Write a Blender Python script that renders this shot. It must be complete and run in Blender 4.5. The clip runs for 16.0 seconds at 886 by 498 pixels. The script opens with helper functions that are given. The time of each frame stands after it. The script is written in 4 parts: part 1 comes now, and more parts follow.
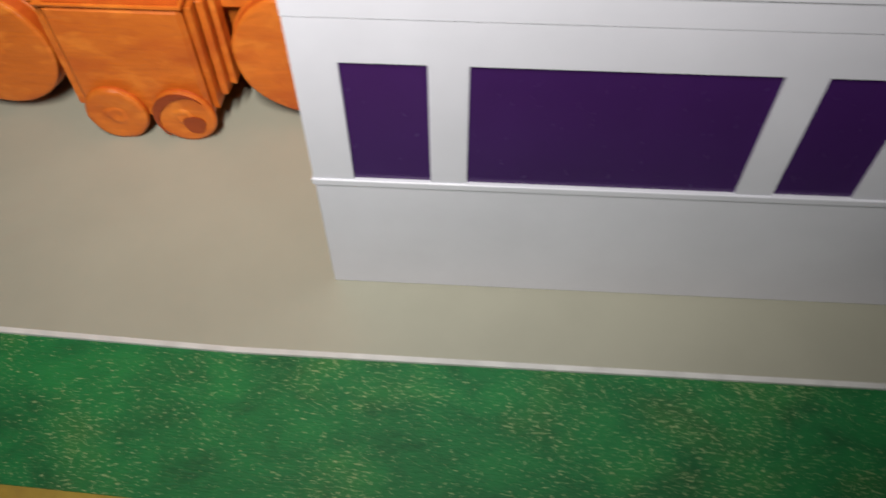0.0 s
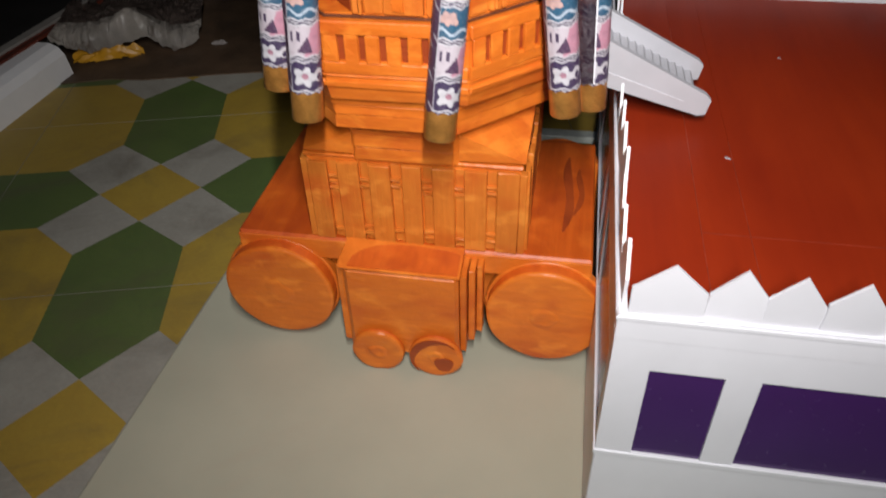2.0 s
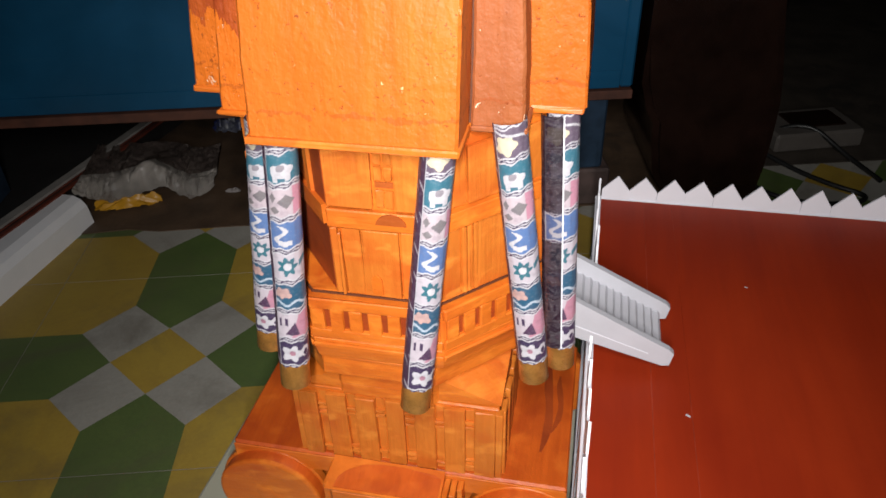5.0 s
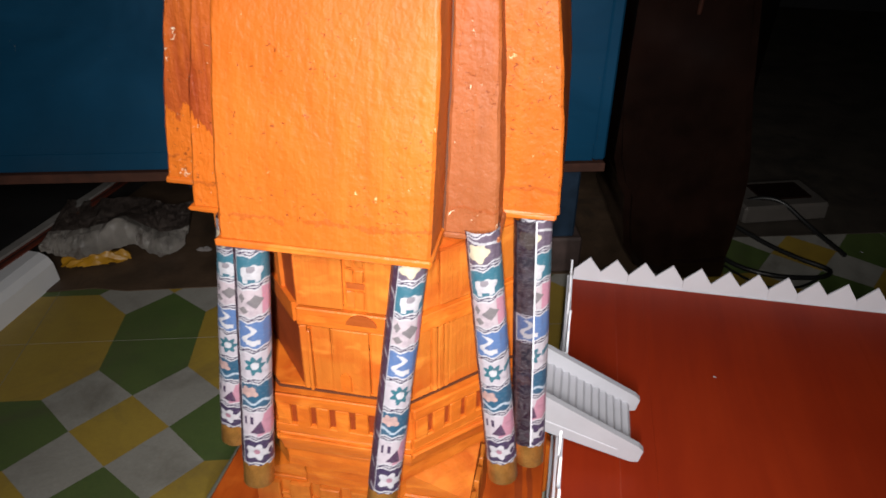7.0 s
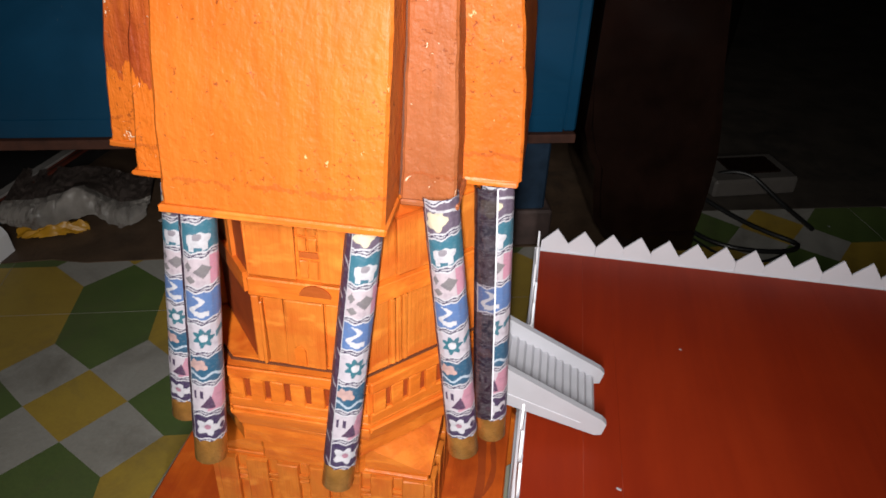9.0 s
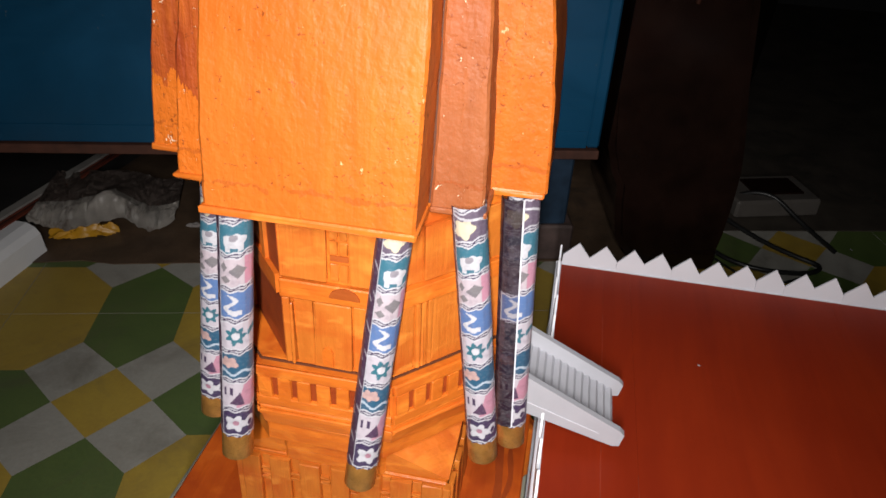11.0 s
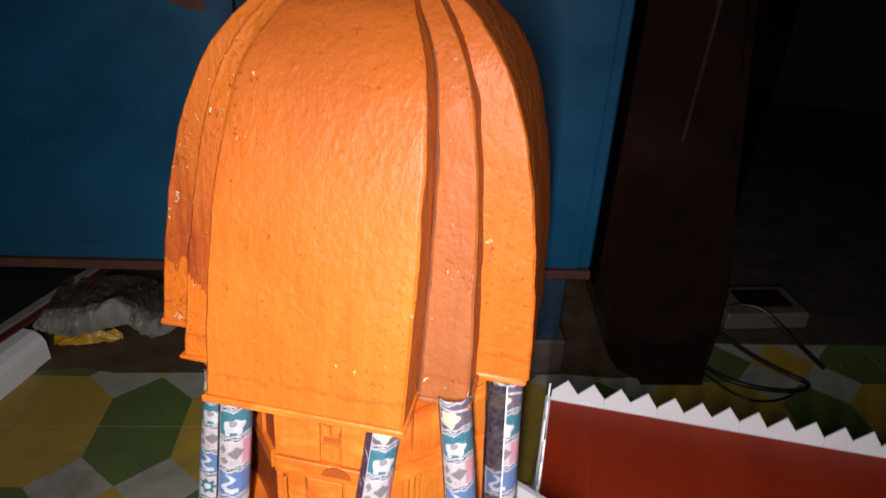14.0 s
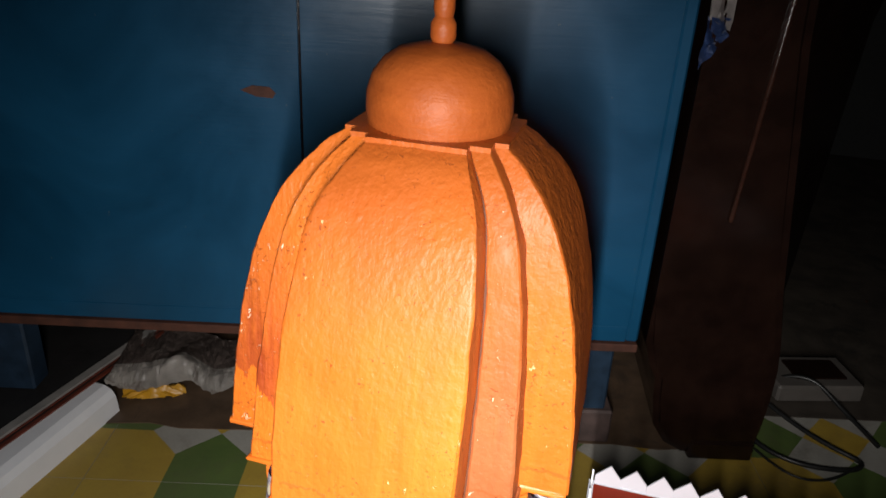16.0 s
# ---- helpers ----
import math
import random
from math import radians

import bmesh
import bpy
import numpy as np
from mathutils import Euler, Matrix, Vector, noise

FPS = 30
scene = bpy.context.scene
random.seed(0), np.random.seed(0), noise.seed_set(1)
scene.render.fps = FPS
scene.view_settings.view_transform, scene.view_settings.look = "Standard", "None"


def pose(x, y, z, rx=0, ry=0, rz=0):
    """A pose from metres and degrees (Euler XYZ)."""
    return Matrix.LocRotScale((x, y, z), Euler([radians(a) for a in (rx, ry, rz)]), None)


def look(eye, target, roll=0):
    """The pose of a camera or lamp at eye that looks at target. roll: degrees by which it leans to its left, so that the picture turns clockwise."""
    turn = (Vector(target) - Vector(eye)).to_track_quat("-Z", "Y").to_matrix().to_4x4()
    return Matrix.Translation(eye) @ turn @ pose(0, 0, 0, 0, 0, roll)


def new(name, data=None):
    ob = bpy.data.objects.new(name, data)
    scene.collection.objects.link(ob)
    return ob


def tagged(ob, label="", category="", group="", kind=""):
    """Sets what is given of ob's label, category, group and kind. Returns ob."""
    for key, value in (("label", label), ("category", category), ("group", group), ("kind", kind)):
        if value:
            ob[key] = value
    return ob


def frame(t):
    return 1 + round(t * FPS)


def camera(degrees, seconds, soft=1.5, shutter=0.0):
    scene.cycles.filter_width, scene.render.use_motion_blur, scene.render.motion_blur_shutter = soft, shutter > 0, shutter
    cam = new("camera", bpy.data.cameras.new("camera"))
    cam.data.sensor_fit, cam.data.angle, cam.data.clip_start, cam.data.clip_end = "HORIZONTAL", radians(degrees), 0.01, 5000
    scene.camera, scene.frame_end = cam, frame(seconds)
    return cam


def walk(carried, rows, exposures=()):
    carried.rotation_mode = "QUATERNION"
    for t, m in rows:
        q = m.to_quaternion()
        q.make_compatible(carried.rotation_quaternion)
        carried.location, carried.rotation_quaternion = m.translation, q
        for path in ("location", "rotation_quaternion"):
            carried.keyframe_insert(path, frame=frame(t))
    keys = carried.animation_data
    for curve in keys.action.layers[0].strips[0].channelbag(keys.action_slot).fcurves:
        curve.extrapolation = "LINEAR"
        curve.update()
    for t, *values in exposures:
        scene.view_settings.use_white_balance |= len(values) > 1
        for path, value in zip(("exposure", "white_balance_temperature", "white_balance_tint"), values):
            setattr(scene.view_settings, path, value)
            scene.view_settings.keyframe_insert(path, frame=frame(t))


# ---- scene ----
cam = camera(62.3, 16.0, soft=1.6, shutter=0.5)
PATH = [
    (0, (0.076, -0.233, 0.328), (-0.01, 1.006, -1.24), -0.6),
    (0.3, (0.048, -0.233, 0.326), (-0.049, 1.041, -1.213), 0.2),
    (0.5, (0.029, -0.234, 0.324), (-0.075, 1.047, -1.208), 0.8),
    (0.7, (0.008, -0.237, 0.331), (-0.134, 1.059, -1.187), -1.0),
    (1, (-0.015, -0.23, 0.352), (-0.214, 1.081, -1.145), -2.7),
    (1.2, (-0.023, -0.225, 0.362), (-0.234, 1.094, -1.13), -2.8),
    (1.4, (-0.026, -0.239, 0.383), (-0.251, 1.179, -1.01), -1.3),
    (1.5, (-0.026, -0.244, 0.389), (-0.248, 1.239, -0.934), 0.0),
    (1.7, (-0.027, -0.248, 0.405), (-0.273, 1.262, -0.883), -1.0),
    (2, (-0.032, -0.248, 0.42), (-0.328, 1.269, -0.849), -1.8),
    (2.2, (-0.041, -0.245, 0.425), (-0.308, 1.304, -0.811), -0.8),
    (2.5, (-0.044, -0.234, 0.428), (-0.289, 1.344, -0.777), -1.3),
    (2.7, (-0.042, -0.233, 0.434), (-0.314, 1.35, -0.758), -2.2),
    (3, (-0.042, -0.233, 0.452), (-0.351, 1.348, -0.733), -3.9),
    (3.2, (-0.04, -0.235, 0.464), (-0.34, 1.37, -0.691), -2.9),
    (3.4, (-0.036, -0.235, 0.47), (-0.307, 1.372, -0.691), -1.4),
    (3.5, (-0.033, -0.233, 0.474), (-0.322, 1.377, -0.677), -1.5),
    (3.7, (-0.033, -0.235, 0.494), (-0.336, 1.418, -0.591), -1.0),
    (3.9, (-0.024, -0.231, 0.516), (-0.37, 1.396, -0.594), -0.4),
    (4, (-0.022, -0.227, 0.519), (-0.377, 1.381, -0.616), -0.2),
    (4.2, (-0.017, -0.217, 0.528), (-0.391, 1.386, -0.609), -1.1),
    (6.3, (-0.014, -0.196, 0.538), (-0.316, 1.466, -0.533), -0.6),
    (6.5, (-0.017, -0.196, 0.546), (-0.32, 1.496, -0.477), 0.5),
    (6.7, (-0.02, -0.191, 0.552), (-0.332, 1.497, -0.474), 0.5),
    (7, (-0.017, -0.183, 0.559), (-0.312, 1.503, -0.476), 1.0),
    (7.5, (-0.015, -0.176, 0.559), (-0.279, 1.516, -0.475), 2.5),
    (8, (-0.016, -0.175, 0.559), (-0.274, 1.502, -0.499), 3.0),
    (8.5, (-0.01, -0.175, 0.556), (-0.235, 1.505, -0.506), 3.0),
    (9, (-0.01, -0.171, 0.549), (-0.23, 1.49, -0.543), 2.5),
    (9.2, (-0.007, -0.173, 0.549), (-0.24, 1.482, -0.549), 2.6),
    (11.3, (-0.013, -0.183, 0.552), (-0.287, 1.492, -0.507), 3.2),
    (11.5, (-0.01, -0.183, 0.547), (-0.265, 1.492, -0.516), 3.6),
    (12, (-0.009, -0.184, 0.546), (-0.28, 1.467, -0.55), 2.7),
    (12.5, (-0.01, -0.182, 0.553), (-0.293, 1.485, -0.515), 2.6),
    (12.7, (-0.01, -0.182, 0.564), (-0.304, 1.522, -0.44), 2.2),
    (13, (-0.012, -0.179, 0.587), (-0.308, 1.56, -0.356), 2.4),
    (13.5, (-0.009, -0.174, 0.608), (-0.311, 1.572, -0.319), 2.1),
    (14, (-0.011, -0.175, 0.623), (-0.314, 1.583, -0.28), 3.9),
    (14.5, (-0.014, -0.177, 0.641), (-0.331, 1.607, -0.206), 5.2),
    (14.7, (-0.014, -0.18, 0.652), (-0.339, 1.613, -0.172), 5.1),
    (15, (-0.01, -0.183, 0.67), (-0.368, 1.627, -0.103), 3.9),
    (15.3, (-0.008, -0.176, 0.681), (-0.436, 1.587, -0.161), 2.6),
    (15.5, (-0.006, -0.176, 0.689), (-0.462, 1.586, -0.141), 2.4),
    (15.7, (-0.009, -0.177, 0.688), (-0.47, 1.585, -0.138), 2.8),
    (16, (-0.0115, -0.182, 0.6848), (-0.465, 1.584, -0.1523), 3.1),
]
EXPOSURES = [(0, -0.58), (0.5, -0.78), (1.0, -0.80), (1.5, -0.84), (2.0, -0.74), (3.0, -0.58), (3.5, -0.54), (4.2, -0.62), (6.3, -0.76), (13.0, -0.78), (14.0, -0.70), (15.0, -0.34), (15.5, -0.22), (16.0, -0.18)]
walk(cam, [(t, look(eye, target, roll)) for t, eye, target, roll in PATH], EXPOSURES)

# ---- light: a still strip lamp in place of the moving torch, and a faint added ambient ----
world = bpy.data.worlds.new("night_room")
scene.world = world
world.use_nodes = True
world.node_tree.nodes["Background"].inputs[0].default_value = (0.55, 0.7, 1.0, 1)
world.node_tree.nodes["Background"].inputs[1].default_value = 0.010

# Tall strip added to cover the heights the torch moves through; it stays put.
torch = bpy.data.lights.new("torch_strip_lamp", "AREA")
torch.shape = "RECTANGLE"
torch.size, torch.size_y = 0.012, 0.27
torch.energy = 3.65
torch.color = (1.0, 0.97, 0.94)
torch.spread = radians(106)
torch_ob = new("torch_strip_lamp", torch)
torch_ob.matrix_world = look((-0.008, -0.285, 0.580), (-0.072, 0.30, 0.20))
tagged(torch_ob, "tall white strip lamp standing in for the moving phone torch", "torch", kind="structure")


# ---- materials ----
def nodes_of(name):
    m = bpy.data.materials.new(name)
    m.use_nodes = True
    nt = m.node_tree
    return m, nt, nt.nodes["Principled BSDF"]


def node(nt, kind, **values):
    n = nt.nodes.new(kind)
    for k, v in values.items():
        if k in n.inputs:
            n.inputs[k].default_value = v
    return n


def ramp(nt, fac, stops, constant=False):
    n = nt.nodes.new("ShaderNodeValToRGB")
    el = n.color_ramp.elements
    while len(el) < len(stops):
        el.new(0.5)
    for e, (p, c) in zip(el, stops):
        e.position = p
        e.color = (*c, 1) if len(c) == 3 else c
    if constant:
        n.color_ramp.interpolation = "CONSTANT"
    nt.links.new(fac, n.inputs[0])
    return n.outputs[0]


def mix(nt, fac, a, b, mode="MIX"):
    n = nt.nodes.new("ShaderNodeMix")
    n.data_type = "RGBA"
    n.blend_type = mode
    for s, v in ((n.inputs[0], fac), (n.inputs[6], a), (n.inputs[7], b)):
        if hasattr(v, "is_linked"):
            nt.links.new(v, s)
        else:
            s.default_value = v if isinstance(v, (int, float)) else ((*v, 1) if len(v) == 3 else v)
    return n.outputs[2]


def mth(nt, op, a, b=0.0, c=0.0):
    n = nt.nodes.new("ShaderNodeMath")
    n.operation = op
    for s, v in zip(n.inputs, (a, b, c)):
        if hasattr(v, "is_linked"):
            nt.links.new(v, s)
        else:
            s.default_value = v
    return n.outputs[0]


def coords(nt, scale=(1, 1, 1), rot=(0, 0, 0), world_space=True):
    """Coordinates in metres: of the world for what is one piece, of the object for copies."""
    m = nt.nodes.new("ShaderNodeMapping")
    m.inputs["Scale"].default_value = scale
    m.inputs["Rotation"].default_value = rot
    if world_space:
        g = nt.nodes.new("ShaderNodeNewGeometry")
        nt.links.new(g.outputs["Position"], m.inputs[0])
    else:
        g = nt.nodes.new("ShaderNodeTexCoord")
        nt.links.new(g.outputs["Object"], m.inputs[0])
    return m.outputs[0]


def noise_tex(nt, vec, scale, detail=4.0, rough=0.6, dist=0.0):
    n = node(nt, "ShaderNodeTexNoise", Scale=scale, Detail=detail, Roughness=rough, Distortion=dist)
    nt.links.new(vec, n.inputs["Vector"])
    return n.outputs["Fac"]


def bump(nt, bsdf, height, strength, distance):
    b = node(nt, "ShaderNodeBump", Strength=strength, Distance=distance)
    nt.links.new(height, b.inputs["Height"])
    nt.links.new(b.outputs[0], bsdf.inputs["Normal"])


def painted(name, light, dark, rough=0.45, streak=(36, 36, 115), scale=9.0, lump=0.25, fleck=None, spec=0.5, upper=None, lower=None, vary=0.0, smear=None):
    """Hand-brushed paint: streaks across, blotches of thin and thick paint, fine relief."""
    m, nt, b = nodes_of(name)
    v = coords(nt, streak)
    s = noise_tex(nt, v, 1.0, 5, 0.65, 0.6)
    w = noise_tex(nt, coords(nt), scale, 4, 0.6, 0.4)
    bristle = noise_tex(nt, coords(nt, tuple(4.2 * c if c == max(streak) else 0.8 * c for c in streak)), 1.0, 3, 0.6, 0.5)
    f = mth(nt, "ADD", mth(nt, "MULTIPLY", s, 0.45), mth(nt, "MULTIPLY_ADD", bristle, 0.25, mth(nt, "MULTIPLY", w, 0.30)))
    col = ramp(nt, f, [(0.38, dark), (0.5, tuple(0.5 * (a + c) for a, c in zip(light, dark))), (0.6, light)])
    oi = nt.nodes.new("ShaderNodeObjectInfo")
    col = mix(nt, mth(nt, "MULTIPLY", oi.outputs["Random"], vary), col, tuple(0.8 * c for c in dark))
    if smear:
        sm = noise_tex(nt, coords(nt, (24, 24, 4) if fleck else (20, 20, 38)), 1.0, 3, 0.5, 0.35)
        col = mix(nt, ramp(nt, sm, [(0.47, (0, 0, 0)), (0.70, (smear[1],) * 3)]), col, smear[0])
    if smear and not fleck:
        pale = noise_tex(nt, coords(nt, (48, 48, 95), (0.4, 0.3, 0)), 1.0, 3, 0.5, 0.3)
        col = mix(nt, ramp(nt, pale, [(0.54, (0, 0, 0)), (0.70, (0.6, 0.6, 0.6))]), col, tuple(min(1.0, k * c) for c, k in zip(light, (1.12, 1.35, 1.6))))
    h = noise_tex(nt, coords(nt), 420.0, 3, 0.6)
    big = noise_tex(nt, coords(nt), 95.0, 3, 0.6)
    hh = mth(nt, "ADD", mth(nt, "MULTIPLY_ADD", bristle, 0.7, mth(nt, "MULTIPLY", h, 0.4)), mth(nt, "ADD", s, big))
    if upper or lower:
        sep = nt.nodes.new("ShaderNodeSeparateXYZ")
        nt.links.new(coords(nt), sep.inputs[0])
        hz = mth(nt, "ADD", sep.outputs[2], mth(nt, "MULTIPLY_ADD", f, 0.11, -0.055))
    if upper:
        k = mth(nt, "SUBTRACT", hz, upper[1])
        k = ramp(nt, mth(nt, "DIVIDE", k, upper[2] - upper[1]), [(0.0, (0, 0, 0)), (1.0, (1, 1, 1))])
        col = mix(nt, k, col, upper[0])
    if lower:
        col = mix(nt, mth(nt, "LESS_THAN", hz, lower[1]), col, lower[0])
    if fleck:
        pit = node(nt, "ShaderNodeTexVoronoi", Scale=150.0)
        nt.links.new(coords(nt, (1, 1, 0.6)), pit.inputs["Vector"])
        lumps = ramp(nt, pit.outputs["Distance"], [(0.0, (1, 1, 1)), (0.28, (0, 0, 0))])
        hh = mth(nt, "ADD", hh, mth(nt, "MULTIPLY", lumps, mth(nt, "MULTIPLY_ADD", noise_tex(nt, coords(nt), 60.0, 2), 3.0, -1.55)))
        where = noise_tex(nt, coords(nt), 19.0, 3, 0.6)
        chip = noise_tex(nt, coords(nt, (330, 330, 240)), 1.0, 4, 0.62, 0.9)
        chips = mth(nt, "GREATER_THAN", mth(nt, "MULTIPLY_ADD", where, 0.30, chip), fleck[1])
        pits = noise_tex(nt, coords(nt, (300, 300, 330), (0.5, 0.2, 0.3)), 1.0, 4, 0.62, 1.1)
        hole = mth(nt, "GREATER_THAN", mth(nt, "MULTIPLY_ADD", where, 0.28, pits), 0.800)
        dimple = noise_tex(nt, coords(nt, (1, 1, 0.8)), 210.0, 2, 0.5, 0.2)
        hh = mth(nt, "ADD", hh, mth(nt, "MULTIPLY", dimple, 0.95))
        hh = mth(nt, "ADD", hh, mth(nt, "MULTIPLY_ADD", chips, 0.8, mth(nt, "MULTIPLY", hole, -1.6)))
        col = mix(nt, chips, col, fleck[0])
        sz = nt.nodes.new("ShaderNodeSeparateXYZ")
        nt.links.new(coords(nt), sz.inputs[0])
        line = mth(nt, "MULTIPLY_ADD", noise_tex(nt, coords(nt), 90.0, 3, 0.6), 0.012, sz.outputs[2])
        seam = mth(nt, "MULTIPLY", mth(nt, "COMPARE", line, 0.3945, 0.0011), mth(nt, "GREATER_THAN", noise_tex(nt, coords(nt), 70.0, 2), 0.40))
        hh = mth(nt, "ADD", hh, mth(nt, "MULTIPLY", seam, 2.0))
        col = mix(nt, mth(nt, "MULTIPLY", seam, 0.4), col, (0.30, 0.06, 0.010))
        col = mix(nt, mth(nt, "MULTIPLY", hole, 0.7), col, (0.20, 0.042, 0.009))
        b.inputs["Coat Weight"].default_value = 0.10
        b.inputs["Coat Roughness"].default_value = 0.30
    if hasattr(col, "is_linked"):
        nt.links.new(col, b.inputs["Base Color"])
    r = mth(nt, "MULTIPLY_ADD", w, 0.25, rough - 0.12)
    nt.links.new(r, b.inputs["Roughness"])
    b.inputs["Specular IOR Level"].default_value = spec
    bump(nt, b, hh, lump, 0.0016 if fleck else 0.0012)
    return m


def plain(name, colour, rough=0.5, vary=0.12, scale=30.0, relief=0.1, metal=0.0, dirt=None):
    m, nt, b = nodes_of(name)
    w = noise_tex(nt, coords(nt), scale, 5, 0.6)
    g = noise_tex(nt, coords(nt), scale * 14, 3, 0.6)
    lo = tuple(c * (1 - vary) for c in colour)
    hi = tuple(min(1, c * (1 + vary)) for c in colour)
    col = ramp(nt, w, [(0.35, lo), (0.65, hi)])
    if dirt:
        d = ramp(nt, noise_tex(nt, coords(nt), dirt[1], 6, 0.7, 1.0), [(dirt[2], (0, 0, 0)), (dirt[2] + 0.12, (1, 1, 1))])
        col = mix(nt, d, col, dirt[0])
    nt.links.new(col, b.inputs["Base Color"])
    nt.links.new(mth(nt, "MULTIPLY_ADD", g, 0.2, rough - 0.1), b.inputs["Roughness"])
    b.inputs["Metallic"].default_value = metal
    bump(nt, b, g, relief, 0.0006)
    return m


def enamel(name, colour):
    """Old gloss paint laid on with a broad brush: strokes across, cloudy fading, specks of dirt."""
    m, nt, b = nodes_of(name)
    cloud = noise_tex(nt, coords(nt), 5.0, 5, 0.6, 0.8)
    stroke = noise_tex(nt, coords(nt, (9, 9, 190)), 1.0, 4, 0.6, 0.4)
    fine = noise_tex(nt, coords(nt, (60, 60, 420)), 1.0, 3, 0.6, 0.3)
    col = ramp(nt, cloud, [(0.34, tuple(0.78 * c for c in colour)), (0.64, tuple(1.2 * c for c in colour))])
    col = mix(nt, ramp(nt, stroke, [(0.55, (0, 0, 0)), (0.75, (0.15, 0.15, 0.15))]), col, (0.02, 0.085, 0.14))
    speck = noise_tex(nt, coords(nt, (150, 150, 120)), 1.0, 3, 0.6, 0.6)
    col = mix(nt, ramp(nt, speck, [(0.735, (0, 0, 0)), (0.76, (0.8, 0.8, 0.8))]), col, (0.16, 0.18, 0.18))
    nt.links.new(col, b.inputs["Base Color"])
    nt.links.new(mth(nt, "MULTIPLY_ADD", cloud, 0.22, 0.22), b.inputs["Roughness"])
    b.inputs["Specular IOR Level"].default_value = 0.6
    bump(nt, b, mth(nt, "MULTIPLY_ADD", fine, 0.5, stroke), 0.14, 0.0012)
    return m


ORANGE = painted("orange_paint_on_wood", (0.73, 0.182, 0.018), (0.58, 0.130, 0.012), 0.42, lump=0.42, spec=0.5, vary=0.3, smear=((0.46, 0.070, 0.008), 0.8))
ORANGE_V = painted("orange_paint_along_slats", (0.69, 0.202, 0.026), (0.53, 0.138, 0.016), 0.46, (120, 120, 26), lump=0.36, spec=0.4, vary=0.4, smear=((0.48, 0.076, 0.008), 0.8))
# ORANGE_TOP is redder paint, partly darkened to paint weaker light on upward faces.
ORANGE_TOP = painted("red_orange_paint_and_shade", (0.60, 0.110, 0.010), (0.45, 0.070, 0.006), 0.44, (60, 9, 60), smear=((0.32, 0.038, 0.006), 0.7))
# DOME's darker top is partly paint, partly dimmer exposure put into its colour.
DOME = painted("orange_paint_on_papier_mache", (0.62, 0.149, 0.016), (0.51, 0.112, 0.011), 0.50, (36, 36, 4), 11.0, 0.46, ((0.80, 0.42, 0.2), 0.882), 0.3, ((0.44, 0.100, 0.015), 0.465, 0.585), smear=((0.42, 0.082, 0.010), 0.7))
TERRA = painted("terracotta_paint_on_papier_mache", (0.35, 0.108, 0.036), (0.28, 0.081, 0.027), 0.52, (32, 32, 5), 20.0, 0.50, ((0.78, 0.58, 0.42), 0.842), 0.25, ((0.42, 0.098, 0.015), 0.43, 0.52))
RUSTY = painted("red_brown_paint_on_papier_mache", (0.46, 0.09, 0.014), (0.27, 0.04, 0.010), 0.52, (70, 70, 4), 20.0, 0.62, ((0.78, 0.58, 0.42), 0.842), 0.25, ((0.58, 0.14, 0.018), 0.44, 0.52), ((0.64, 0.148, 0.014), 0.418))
KNOB = painted("matt_orange_paint", (0.42, 0.096, 0.016), (0.33, 0.070, 0.012), 0.5, (40, 40, 46), 24.0, 0.5, spec=0.3)
# Paint marks use this colour, and so does the painted shade of recesses.
STAIN_AND_SHADE = painted("dark_red_brown_paint_and_shade", (0.34, 0.056, 0.008), (0.23, 0.034, 0.006), 0.5, (40, 40, 60))
SLIT = plain("dark_gap_wood", (0.09, 0.025, 0.008), 0.7)
WHITE = plain("white_card", (0.68, 0.68, 0.735), 0.4, 0.04, 14, 0.08)
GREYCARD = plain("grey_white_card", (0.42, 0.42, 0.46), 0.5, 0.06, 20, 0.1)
PURPLE = plain("purple_gloss_film", (0.048, 0.012, 0.098), 0.24, 0.08, 12, 0.02)
ROOF = painted("red_roof_paper", (0.275, 0.025, 0.005), (0.205, 0.016, 0.004), 0.52, (14, 3, 14), 6.0, 0.08, spec=0.15)
ROOF_EDGE = plain("pale_red_seam_highlight", (0.235, 0.028, 0.011), 0.5, 0.3, 90, 0.1)
BOARD = plain("cream_board", (0.395, 0.385, 0.300), 0.6, 0.05, 9, 0.06, 0, ((0.4, 0.36, 0.28), 3.0, 0.6))
BOARD_EDGE = plain("grey_board_edge", (0.26, 0.25, 0.21), 0.6, 0.1, 60, 0.2)
CARD_EDGE = plain("white_board_edge", (0.66, 0.65, 0.62), 0.6, 0.1, 60, 0.2)
BRASS = plain("brass_foil", (0.42, 0.19, 0.045), 0.30, 0.2, 160, 0.25, 0.5)
BLUE = enamel("blue_enamel_paint", (0.0052, 0.064, 0.140))
BLUE_DARK = plain("dark_blue_paint", (0.014, 0.03, 0.055), 0.45, 0.3, 30, 0.2)
RUST = plain("bare_brown_wood", (0.075, 0.025, 0.014), 0.7, 0.3, 40, 0.3)
DARKWOOD = plain("dark_brown_lacquer", (0.011, 0.005, 0.0035), 0.2, 0.3, 20, 0.1)
LACQUER = plain("glossy_brown_lacquer", (0.03, 0.012, 0.008), 0.16, 0.3, 40, 0.25)
PLINTH = plain("white_plinth_paint", (0.78, 0.78, 0.80), 0.5, 0.06, 8, 0.1, 0, ((0.4, 0.36, 0.3), 9.0, 0.62))
GREYSTRIP = plain("greyed_paint_for_shade", (0.26, 0.245, 0.23), 0.55, 0.2, 20, 0.15)
REDOX = plain("red_oxide_edge", (0.13, 0.028, 0.015), 0.5, 0.3, 40, 0.2)
